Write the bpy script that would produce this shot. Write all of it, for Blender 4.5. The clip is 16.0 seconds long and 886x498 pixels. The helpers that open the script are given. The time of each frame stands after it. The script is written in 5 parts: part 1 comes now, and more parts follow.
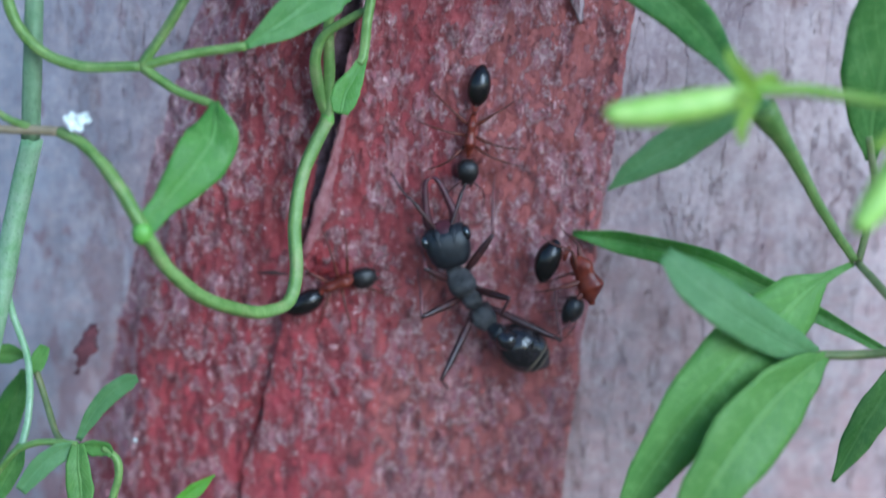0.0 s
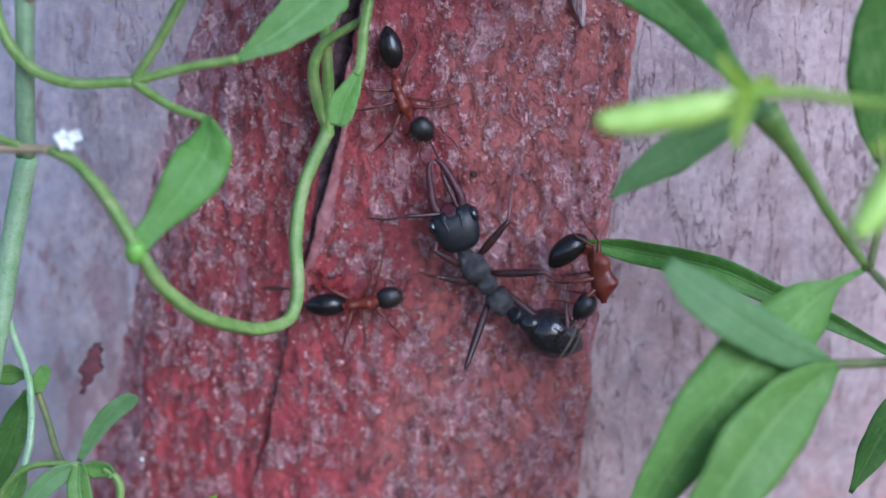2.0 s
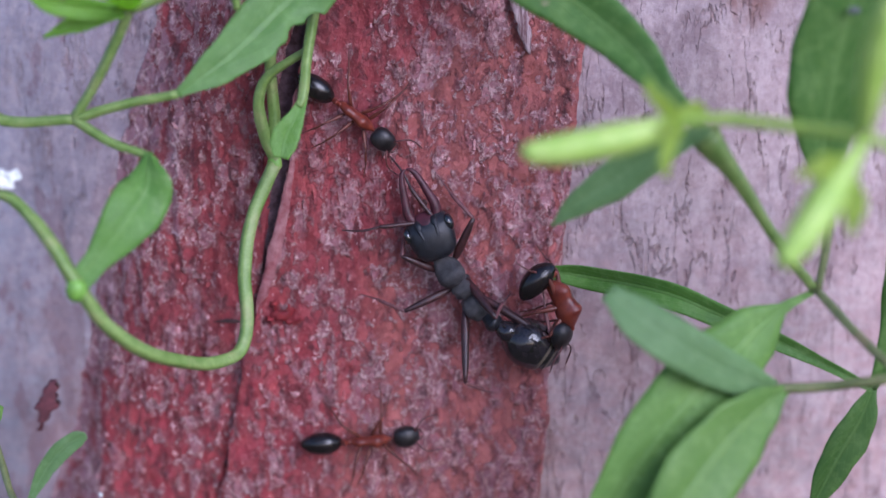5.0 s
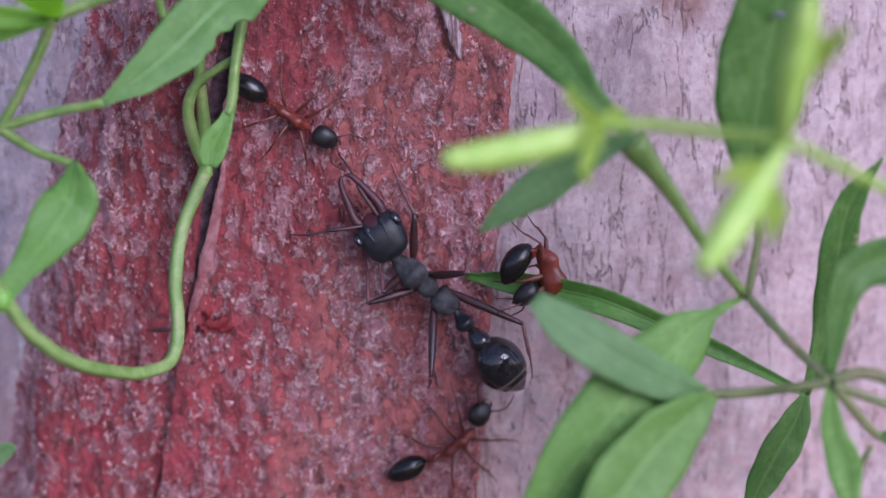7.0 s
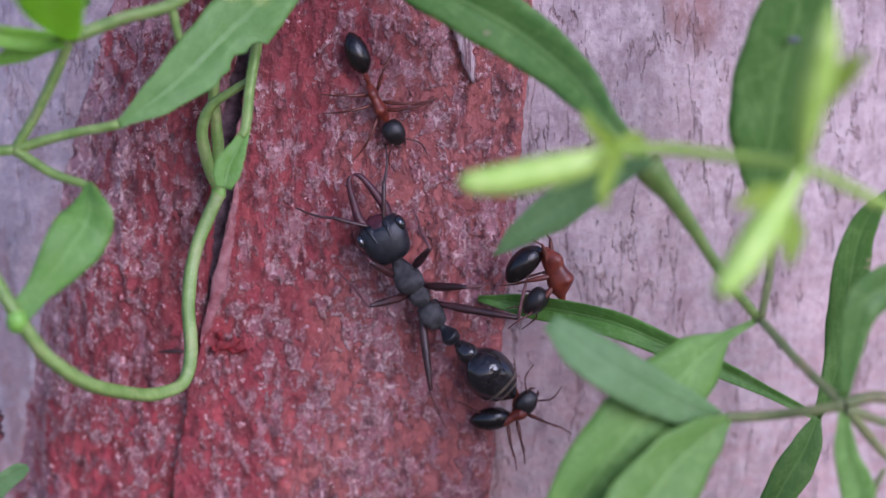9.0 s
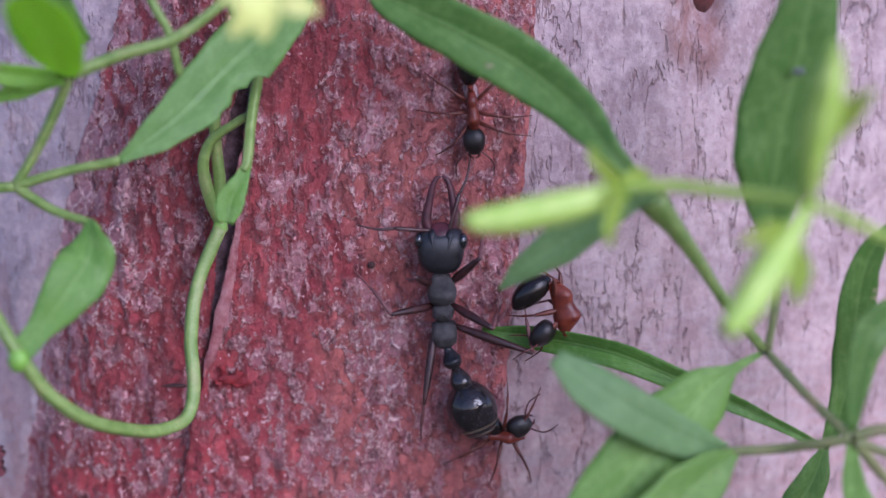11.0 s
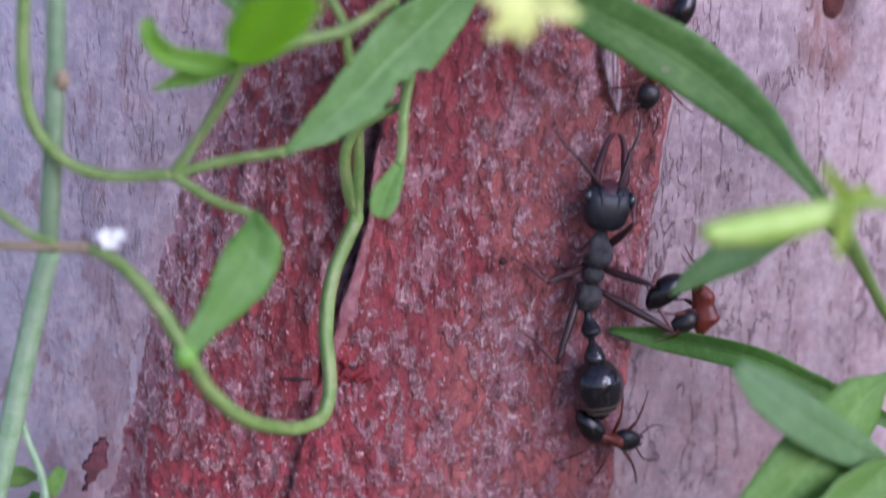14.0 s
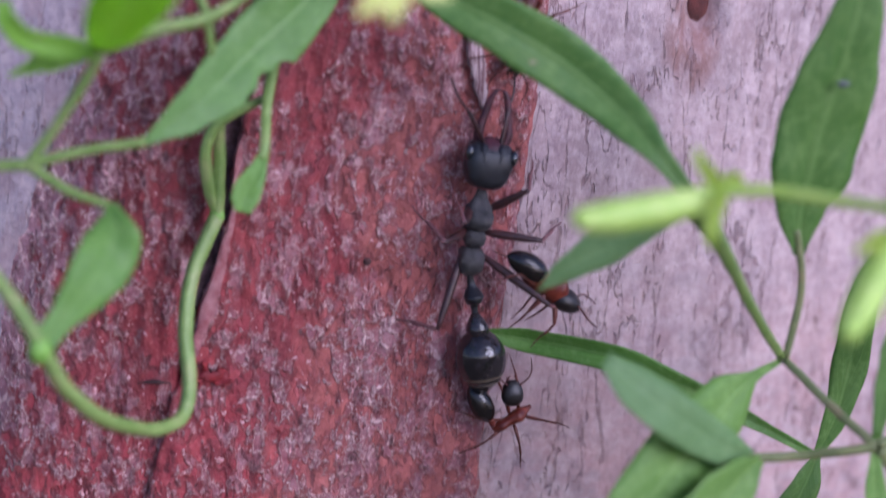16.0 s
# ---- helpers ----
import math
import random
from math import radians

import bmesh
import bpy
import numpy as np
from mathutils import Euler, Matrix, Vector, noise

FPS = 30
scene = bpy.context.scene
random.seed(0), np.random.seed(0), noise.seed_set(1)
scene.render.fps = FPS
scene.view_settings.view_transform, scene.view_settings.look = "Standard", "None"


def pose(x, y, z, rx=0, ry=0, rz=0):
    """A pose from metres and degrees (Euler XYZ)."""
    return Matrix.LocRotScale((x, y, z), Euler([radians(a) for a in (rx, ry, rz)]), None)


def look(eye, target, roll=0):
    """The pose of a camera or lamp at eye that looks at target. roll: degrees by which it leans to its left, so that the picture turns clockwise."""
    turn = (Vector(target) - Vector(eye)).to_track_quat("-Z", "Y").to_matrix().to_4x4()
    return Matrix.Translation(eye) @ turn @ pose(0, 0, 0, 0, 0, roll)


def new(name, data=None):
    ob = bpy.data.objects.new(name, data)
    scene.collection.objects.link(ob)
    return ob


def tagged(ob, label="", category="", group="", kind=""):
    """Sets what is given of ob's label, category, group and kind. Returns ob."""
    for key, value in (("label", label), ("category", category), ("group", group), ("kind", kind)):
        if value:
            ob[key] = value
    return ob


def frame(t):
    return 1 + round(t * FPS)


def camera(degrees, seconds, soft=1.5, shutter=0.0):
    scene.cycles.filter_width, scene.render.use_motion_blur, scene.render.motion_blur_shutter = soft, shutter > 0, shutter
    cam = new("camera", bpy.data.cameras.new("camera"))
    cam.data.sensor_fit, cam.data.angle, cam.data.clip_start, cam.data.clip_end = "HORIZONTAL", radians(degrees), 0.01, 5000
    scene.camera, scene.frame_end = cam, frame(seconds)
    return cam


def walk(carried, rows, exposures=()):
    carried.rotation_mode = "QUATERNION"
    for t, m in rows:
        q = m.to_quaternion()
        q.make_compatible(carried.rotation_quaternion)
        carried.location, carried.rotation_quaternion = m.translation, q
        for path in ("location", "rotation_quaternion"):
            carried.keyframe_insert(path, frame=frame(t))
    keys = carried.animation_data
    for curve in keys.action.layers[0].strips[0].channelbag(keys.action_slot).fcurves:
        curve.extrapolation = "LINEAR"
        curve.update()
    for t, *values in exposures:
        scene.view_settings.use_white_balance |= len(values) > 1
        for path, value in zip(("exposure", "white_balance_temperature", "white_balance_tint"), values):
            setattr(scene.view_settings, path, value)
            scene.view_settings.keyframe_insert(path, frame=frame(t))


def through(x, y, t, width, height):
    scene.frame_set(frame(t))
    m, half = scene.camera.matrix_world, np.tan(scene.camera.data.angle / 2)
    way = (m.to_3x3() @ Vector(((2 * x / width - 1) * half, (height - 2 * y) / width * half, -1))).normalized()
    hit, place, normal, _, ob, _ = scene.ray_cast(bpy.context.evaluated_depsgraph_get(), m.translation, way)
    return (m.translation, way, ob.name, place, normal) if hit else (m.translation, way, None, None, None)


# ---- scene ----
# ---- camera and its walk ----
cam = camera(25, 16.0, soft=1.45, shutter=0.5)
PATH = [
    (0, -0.01176, -0.18995, 0.03892, 76.974, -1.798, -1.463),
    (0.5, -0.00978, -0.18960, 0.04285, 77.164, -1.367, -0.966),
    (1, -0.01198, -0.19004, 0.04203, 77.109, -1.385, -1.384),
    (1.5, -0.01138, -0.18845, 0.04042, 76.821, -0.967, -1.025),
    (2, -0.00564, -0.18643, 0.03919, 76.993, -0.356, 0.217),
    (2.5, -0.00061, -0.18546, 0.03717, 77.125, 0.357, 1.481),
    (3, -0.00185, -0.18551, 0.04123, 77.320, 0.308, 1.207),
    (3.5, 0.00110, -0.18549, 0.04141, 77.345, 0.265, 0.841),
    (3.7, 0.00176, -0.18574, 0.03848, 77.629, 0.474, 0.950),
    (5.8, 0.00475, -0.18397, 0.04162, 77.160, 1.168, 1.026),
    (6, 0.00573, -0.18373, 0.04111, 77.267, 1.140, 0.927),
    (6.5, 0.00741, -0.18366, 0.04092, 77.341, 1.198, 0.382),
    (7, 0.00742, -0.18404, 0.04071, 77.377, 1.329, 0.492),
    (7.5, 0.00514, -0.18413, 0.04126, 78.052, 1.011, -0.193),
    (8, 0.00386, -0.18445, 0.04074, 78.295, 0.893, 0.045),
    (8.5, 0.00606, -0.18433, 0.04124, 77.906, 1.151, 0.152),
    (8.7, 0.00558, -0.18446, 0.04108, 77.905, 1.056, 0.231),
    (10.8, 0.00480, -0.18390, 0.04209, 78.618, 1.451, 0.297),
    (11, 0.00490, -0.18285, 0.04348, 78.036, 1.504, 0.111),
    (11.5, 0.00632, -0.18369, 0.04273, 78.050, 1.651, 0.601),
    (12, 0.00544, -0.18615, 0.04030, 78.038, 1.403, -0.876),
    (12.5, 0.00737, -0.18569, 0.03718, 78.350, 1.503, -0.855),
    (13, 0.00402, -0.18323, 0.03863, 77.928, 1.487, -0.067),
    (13.5, -0.01532, -0.18261, 0.04362, 77.120, 0.596, -2.209),
    (13.8, -0.03058, -0.17916, 0.04824, 77.585, -1.473, -6.981),
    (14, -0.03231, -0.17736, 0.04688, 76.688, -1.832, -7.119),
    (14.5, -0.03345, -0.17241, 0.04754, 75.280, -2.561, -9.293),
    (15, -0.03979, -0.17367, 0.03923, 77.309, -3.304, -11.250),
    (15.5, -0.03883, -0.17145, 0.04157, 76.640, -3.663, -12.840),
    (16, -0.03315, -0.17509, 0.04103, 78.487, -2.841, -11.346),
]
EXPOSURES = [(0.0, 0.56, 4660, -2), (1.5, 0.55, 4890, 9), (3.5, 0.53, 5120, 21), (7.0, 0.51, 5330, 30), (16.0, 0.51, 5330, 32)]
walk(cam, [(t, pose(x, y, z, rx, ry, rz)) for t, x, y, z, rx, ry, rz in PATH], EXPOSURES)
cam.data.dof.use_dof = True
cam.data.dof.focus_distance = 0.185
cam.data.dof.aperture_fstop = 13

# ---- world and sun ----
world = bpy.data.worlds.new("sky")
scene.world = world
world.use_nodes = True
sky = world.node_tree.nodes.new("ShaderNodeTexSky")
sky.sky_type, sky.sun_disc = "NISHITA", False
sky.sun_elevation, sky.sun_rotation = radians(27), radians(148)
sky.air_density, sky.dust_density = 1.0, 1.2
world.node_tree.links.new(sky.outputs[0], world.node_tree.nodes["Background"].inputs[0])
world.node_tree.nodes["Background"].inputs[1].default_value = 0.13
sun_data = bpy.data.lights.new("sun", "SUN")
sun_data.energy, sun_data.angle, sun_data.color = 1.80, radians(38), (1.0, 0.985, 0.97)
sun = new("sun", sun_data)
sun.matrix_basis = look((0.472, -0.755, 0.454), (0, 0, 0))


# ---- materials ----
class Shade:
    """A small builder for node materials."""

    def __init__(self, name):
        self.mat = bpy.data.materials.new(name)
        self.mat.use_nodes = True
        self.nt = self.mat.node_tree
        self.bsdf = self.nt.nodes["Principled BSDF"]

    def add(self, kind, **inputs):
        node = self.nt.nodes.new(kind)
        for key, value in inputs.items():
            self.put(node.inputs[key], value)
        return node

    def put(self, socket, value):
        if isinstance(value, bpy.types.NodeSocket):
            self.nt.links.new(value, socket)
        else:
            socket.default_value = value

    def coords(self, stretch=(1, 1, 1), turn=(0, 0, 0)):
        tc = self.add("ShaderNodeTexCoord")
        mp = self.add("ShaderNodeMapping", Vector=tc.outputs["Object"])
        mp.inputs["Scale"].default_value = stretch
        mp.inputs["Rotation"].default_value = [radians(a) for a in turn]
        return mp.outputs[0]

    def noise(self, vec, scale, detail=4.0, rough=0.55, distort=0.0):
        n = self.add("ShaderNodeTexNoise", Vector=vec, Scale=scale, Detail=detail, Roughness=rough, Distortion=distort)
        return n.outputs["Fac"]

    def cells(self, vec, scale, random=1.0):
        n = self.add("ShaderNodeTexVoronoi", Vector=vec, Scale=scale, Randomness=random)
        n.feature = "DISTANCE_TO_EDGE"
        return n.outputs["Distance"]

    def warped(self, vec, scale, amount):
        n = self.add("ShaderNodeTexNoise", Vector=vec, Scale=scale, Detail=3.0, Roughness=0.6)
        off = self.nt.nodes.new("ShaderNodeVectorMath")
        off.operation = "MULTIPLY_ADD"
        self.put(off.inputs[0], n.outputs["Color"])
        off.inputs[1].default_value = (amount, amount, amount)
        self.put(off.inputs[2], vec)
        return off.outputs[0]

    def ramp(self, fac, stops):
        r = self.add("ShaderNodeValToRGB", Fac=fac)
        els = r.color_ramp.elements
        while len(els) < len(stops):
            els.new(0.5)
        for el, (pos, col) in zip(els, stops):
            el.position = pos
            el.color = (*col, 1) if isinstance(col, tuple) else (col, col, col, 1)
        return r.outputs[0]

    def mix(self, fac, a, b, blend="MIX"):
        m = self.nt.nodes.new("ShaderNodeMix")
        m.data_type, m.blend_type = "RGBA", blend
        self.put(m.inputs[0], fac)
        for n, v in ((6, a), (7, b)):
            self.put(m.inputs[n], (*v, 1) if isinstance(v, tuple) else v)
        return m.outputs[2]

    def math(self, op, a, b=0.0):
        m = self.nt.nodes.new("ShaderNodeMath")
        m.operation = op
        self.put(m.inputs[0], a)
        self.put(m.inputs[1], b)
        return m.outputs[0]

    def bump(self, height, mm, strength=1.0, normal=None):
        b = self.add("ShaderNodeBump", Height=height, Strength=strength, Distance=mm * 0.001)
        if normal is not None:
            self.put(b.inputs["Normal"], normal)
        return b.outputs[0]

    def done(self, color, rough=0.5, normal=None, **more):
        self.put(self.bsdf.inputs["Base Color"], (*color, 1) if isinstance(color, tuple) else color)
        self.put(self.bsdf.inputs["Roughness"], rough)
        if normal is not None:
            self.put(self.bsdf.inputs["Normal"], normal)
        for key, value in more.items():
            self.put(self.bsdf.inputs[key.replace("_", " ")], value)
        return self.mat


def red_bark():
    s = Shade("red_bark")
    v = s.coords()
    blotch = s.noise(s.coords((1, 1, 0.5), (0, -6, 0)), 170, 4, 0.6, 0.3)
    grain = s.noise(v, 2600, 3, 0.7)
    mid = s.noise(s.coords((1, 1, 0.7)), 1300, 5, 0.65)
    # smooth red under-bark, from old dark to bright
    base = s.ramp(blotch, [(0.36, (0.175, 0.019, 0.026)), (0.5, (0.315, 0.032, 0.045)), (0.64, (0.42, 0.058, 0.064))])
    streak = s.noise(s.coords((1, 1, 0.3), (0, -8, 0)), 420, 5, 0.62, 0.4)
    base = s.mix(s.ramp(streak, [(0.36, 0.62), (0.46, 0.0)]), base, (0.155, 0.024, 0.029))
    base = s.mix(s.ramp(mid, [(0.50, 0.0), (0.64, 0.40)]), base, (0.430, 0.095, 0.088))
    # darker red towards the top, least on the left; orange-pink towards the lower right
    spread = s.add("ShaderNodeSeparateXYZ", Vector=s.warped(v, 70, 0.03))
    upper = s.ramp(s.math("MULTIPLY", s.math("ADD", spread.outputs[2], 0.02), 12.0), [(0.10, 0.0), (0.55, 0.52)])
    upper = s.math("MULTIPLY", upper, s.ramp(s.math("MULTIPLY", s.math("ADD", spread.outputs[0], 0.022), 60.0), [(0.05, 0.25), (0.7, 1.0)]))
    base = s.mix(upper, base, (0.165, 0.026, 0.027))
    down = s.math("SUBTRACT", s.math("MULTIPLY", spread.outputs[0], 0.9), s.math("ADD", spread.outputs[2], 0.004))
    lower = s.ramp(s.math("MULTIPLY", down, 30.0), [(0.05, 0.0), (0.62, 0.75)])
    base = s.mix(lower, base, (0.500, 0.150, 0.132))
    verge = s.math("SUBTRACT", s.math("SUBTRACT", spread.outputs[0], s.math("MULTIPLY", spread.outputs[2], 0.09)), 0.0045)
    verge = s.ramp(s.math("MULTIPLY", verge, 100.0), [(0.10, 0.0), (0.55, 0.55)])
    base = s.mix(verge, base, (0.46, 0.155, 0.125))
    # darker red towards the lower left
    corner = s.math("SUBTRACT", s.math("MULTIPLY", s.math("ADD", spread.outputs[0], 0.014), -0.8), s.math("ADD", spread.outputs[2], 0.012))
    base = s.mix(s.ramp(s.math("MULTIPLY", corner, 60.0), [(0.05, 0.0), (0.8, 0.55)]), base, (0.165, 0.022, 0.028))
    # ragged lilac-grey and pink crust left between islands of clean red
    torn = s.warped(s.warped(s.coords((1, 1, 0.72), (0, -5, 0)), 500, 0.0009), 2400, 0.00040)
    field = s.noise(torn, 760, 5, 0.62)
    clump = s.noise(s.coords((1, 1, 0.40), (0, -8, 0)), 230, 5, 0.66, 0.3)
    place = s.add("ShaderNodeSeparateXYZ", Vector=v)
    inward = s.math("ADD", s.math("SUBTRACT", place.outputs[0], s.math("MULTIPLY", place.outputs[2], 0.30)), 0.0354)
    shore = s.ramp(s.math("MULTIPLY", inward, 100.0), [(0.0, 0.10), (0.9, 0.0)])
    level = s.math("ADD", s.math("ADD", s.math("MULTIPLY", field, 0.60), s.math("MULTIPLY", clump, 0.40)), shore)
    level = s.math("ADD", level, s.math("ADD", s.math("MULTIPLY", lower, 0.035), s.math("MULTIPLY", verge, 0.03)))
    veil = s.ramp(level, [(0.455, 0.0), (0.530, 0.62)])
    crust = s.ramp(level, [(0.508, 0.0), (0.585, 0.66)])
    tone = s.noise(s.coords((1, 1, 0.8)), 560, 4, 0.65)
    lilac = s.mix(s.ramp(tone, [(0.42, 0.0), (0.58, 1.0)]), (0.232, 0.095, 0.120), (0.365, 0.215, 0.236))
    lilac = s.mix(s.ramp(grain, [(0.30, 0.7), (0.50, 0.0)]), lilac, (0.200, 0.085, 0.090))
    lilac = s.mix(s.math("MULTIPLY", shore, 7.0), lilac, (0.43, 0.29, 0.33))
    col = s.mix(veil, base, (0.380, 0.105, 0.108))
    col = s.mix(crust, col, lilac)
    # bright torn edges of the crust, broken up, and loose flecks
    edge = s.ramp(s.math("ABSOLUTE", s.math("SUBTRACT", level, 0.536)), [(0.0, 1.0), (0.008, 0.9), (0.022, 0.0)])
    broken = s.ramp(s.noise(v, 1150, 3, 0.6), [(0.47, 0.0), (0.56, 1.0)])
    fine_torn = s.warped(s.warped(s.coords((1, 1, 0.8)), 700, 0.0006), 2600, 0.00045)
    cell = s.ramp(s.cells(fine_torn, 760), [(0.0, 1.0), (0.075, 1.0), (0.12, 0.0)])
    some = s.ramp(s.math("ADD", s.math("MULTIPLY", level, 0.6), s.math("MULTIPLY", mid, 0.4)), [(0.520, 0.0), (0.575, 1.0)])
    fleck = s.math("MAXIMUM", s.math("MULTIPLY", edge, broken), s.math("MULTIPLY", s.math("MULTIPLY", cell, some), 0.75))
    zone = s.ramp(s.noise(v, 75, 3, 0.6), [(0.38, 0.4), (0.60, 1.0)])
    fleck = s.math("MULTIPLY", fleck, zone)
    pale = s.mix(s.ramp(grain, [(0.35, 0.0), (0.62, 1.0)]), (0.560, 0.310, 0.300), (0.860, 0.640, 0.600))
    pale = s.mix(lower, pale, (0.800, 0.480, 0.420))
    col = s.mix(s.math("MULTIPLY", fleck, 0.95), col, pale)
    # dark pits between fibres
    pit = s.ramp(s.noise(s.coords((1, 1, 0.5), (0, -7, 0)), 900, 5, 0.66, 0.3), [(0.36, 0.70), (0.45, 0.0)])
    col = s.mix(pit, col, (0.105, 0.028, 0.033))
    grit = s.ramp(s.noise(v, 2100, 3, 0.6), [(0.67, 0.0), (0.73, 0.4)])
    col = s.mix(grit, col, (0.100, 0.045, 0.047))
    col = s.mix(s.ramp(grain, [(0.33, 0.40), (0.45, 0.0)]), col, (0.140, 0.026, 0.030))
    col = s.mix(s.ramp(grain, [(0.56, 0.0), (0.68, 0.28)]), col, (0.600, 0.260, 0.240))
    high = s.math("ADD", s.math("MULTIPLY", s.ramp(level, [(0.48, 0.0), (0.56, 1.0)]), 0.6), s.math("ADD", mid, s.math("MULTIPLY", fleck, 0.4)))
    high = s.math("SUBTRACT", high, s.math("MULTIPLY", pit, 0.5))
    n = s.bump(high, 0.50, 1.0)
    n = s.bump(grain, 0.12, 0.8, n)
    return s.done(col, s.ramp(mid, [(0.3, 0.5), (0.7, 0.78)]), n)


def grey_bark():
    s = Shade("grey_bark")
    v = s.coords()
    tall = s.coords((1, 1, 0.13), (0, -11, 0))
    cloud = s.noise(v, 70, 4, 0.6)
    patch = s.noise(s.coords((1, 1, 0.5)), 480, 5, 0.65)
    col = s.mix(s.ramp(cloud, [(0.35, 0.0), (0.65, 1.0)]), (0.262, 0.190, 0.192), (0.400, 0.298, 0.292))
    col = s.mix(s.ramp(patch, [(0.44, 0.0), (0.66, 0.75)]), col, (0.54, 0.43, 0.42))
    col = s.mix(s.ramp(s.noise(s.coords((1, 1, 0.35)), 230, 4, 0.6), [(0.55, 0.0), (0.72, 0.5)]), col, (0.23, 0.15, 0.17))
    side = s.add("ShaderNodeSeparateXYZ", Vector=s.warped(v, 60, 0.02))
    # bluer grey bark towards the left
    greyish = s.ramp(s.math("MULTIPLY", s.math("ADD", side.outputs[0], 0.062), 20.0), [(0.45, 0.75), (0.95, 0.0)])
    col = s.mix(greyish, col, s.mix(s.math("ADD", s.math("MULTIPLY", patch, 0.5), s.math("MULTIPLY", s.noise(s.coords((1, 1, 0.22), (0, -9, 0)), 420, 4, 0.6), 0.5)), (0.24, 0.245, 0.305), (0.54, 0.545, 0.615)))
    # darker low on the left: the shade there is put into the colour
    foot = s.math("MULTIPLY", greyish, s.ramp(s.math("MULTIPLY", s.math("ADD", side.outputs[2], 0.018), 40.0), [(0.05, 0.85), (0.95, 0.0)]))
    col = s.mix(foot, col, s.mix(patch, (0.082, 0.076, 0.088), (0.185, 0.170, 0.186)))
    # remains of red bark at the foot of the grey bark on the left
    ember = s.math("MULTIPLY", greyish, s.ramp(s.math("MULTIPLY", s.math("ADD", side.outputs[2], 0.032), 60.0), [(0.1, 0.85), (0.75, 0.0)]))
    ember = s.math("MULTIPLY", ember, s.ramp(s.noise(s.coords((1, 1, 0.35), (0, -12, 0)), 420, 5, 0.65), [(0.42, 0.25), (0.56, 1.0)]))
    col = s.mix(ember, col, s.mix(patch, (0.15, 0.045, 0.055), (0.30, 0.11, 0.12)))
    # darker bluish bark beside the red strip, higher up
    near = s.ramp(s.math("MULTIPLY", side.outputs[0], 30.0), [(0.34, 0.62), (0.84, 0.0)])
    near = s.math("MULTIPLY", near, s.ramp(s.math("MULTIPLY", s.math("ADD", side.outputs[2], 0.01), 40.0), [(0.1, 0.0), (0.8, 1.0)]))
    near = s.math("MULTIPLY", near, s.math("SUBTRACT", 1.0, greyish))
    col = s.mix(near, col, s.mix(patch, (0.15, 0.128, 0.165), (0.31, 0.265, 0.32)))
    place = s.add("ShaderNodeSeparateXYZ", Vector=v)
    outward = s.math("SUBTRACT", s.math("MULTIPLY", place.outputs[2], 0.30), s.math("ADD", place.outputs[0], 0.0354))
    shore = s.ramp(s.math("MULTIPLY", outward, 120.0), [(0.0, 0.12), (0.9, -0.2)])
    scab = s.ramp(s.math("ADD", s.noise(s.coords((1, 1, 0.45), (0, -10, 0)), 330, 4, 0.6), shore), [(0.60, 0.0), (0.64, 0.7)])
    scab = s.math("MULTIPLY", scab, greyish)
    lines = s.ramp(s.cells(s.warped(s.warped(tall, 300, 0.0030), 1700, 0.0012), 210), [(0.0, 1.0), (0.006, 0.9), (0.014, 0.0)])
    where = s.ramp(s.noise(s.coords((1, 1, 0.6)), 700, 4, 0.7), [(0.49, 0.0), (0.54, 1.0)])
    young = s.math("SUBTRACT", 1.0, greyish)
    crack = s.math("MULTIPLY", s.math("MULTIPLY", lines, where), s.math("MULTIPLY", young, 0.75))
    contour = s.noise(s.warped(s.coords((1, 1, 0.26), (0, -10, 0)), 900, 0.0010), 330, 4, 0.6)
    crease = s.ramp(s.math("ABSOLUTE", s.math("SUBTRACT", contour, 0.52)), [(0.0, 1.0), (0.005, 0.9), (0.013, 0.0)])
    here = s.ramp(s.noise(s.coords((1, 1, 0.5)), 260, 4, 0.7), [(0.47, 0.0), (0.54, 1.0)])
    crease = s.math("MULTIPLY", s.math("MULTIPLY", crease, here), young)
    crack = s.math("MAXIMUM", crack, crease)
    speck = s.ramp(s.noise(s.coords((1, 1, 0.4), (0, -13, 0)), 1700, 3, 0.6), [(0.64, 0.0), (0.69, 1.0)])
    speck2 = s.ramp(s.noise(v, 3000, 2, 0.6), [(0.62, 0.0), (0.72, 0.7)])
    col = s.mix(s.math("MULTIPLY", speck2, 0.6), col, (0.17, 0.115, 0.135))
    col = s.mix(s.math("MULTIPLY", speck, 0.36), col, (0.15, 0.088, 0.090))
    wash = s.ramp(s.noise(s.coords((1, 1, 1.9)), 420, 4, 0.65), [(0.42, 0.0), (0.60, 0.65)])
    low = s.math("MULTIPLY", s.math("SUBTRACT", 1.0, greyish), s.ramp(s.math("MULTIPLY", s.math("ADD", side.outputs[2], 0.012), 30.0), [(0.05, 1.0), (0.85, 0.15)]))
    wash = s.math("MULTIPLY", wash, low)
    col = s.mix(wash, col, (0.41, 0.245, 0.235))
    salmon = s.math("MULTIPLY", s.ramp(s.noise(s.coords((1, 1, 0.6)), 130, 4, 0.65), [(0.48, 0.0), (0.64, 0.6)]), low)
    col = s.mix(salmon, col, (0.44, 0.255, 0.238))
    mottle = s.noise(s.coords((1, 1, 0.8)), 1300, 5, 0.7)
    col = s.mix(s.ramp(mottle, [(0.34, 0.42), (0.46, 0.0)]), col, (0.27, 0.18, 0.185))
    bleach = s.ramp(s.math("ADD", s.math("MULTIPLY", mottle, 0.6), s.math("MULTIPLY", s.noise(s.coords((1, 1, 1.4)), 420, 4, 0.65), 0.4)), [(0.48, 0.0), (0.61, 0.46)])
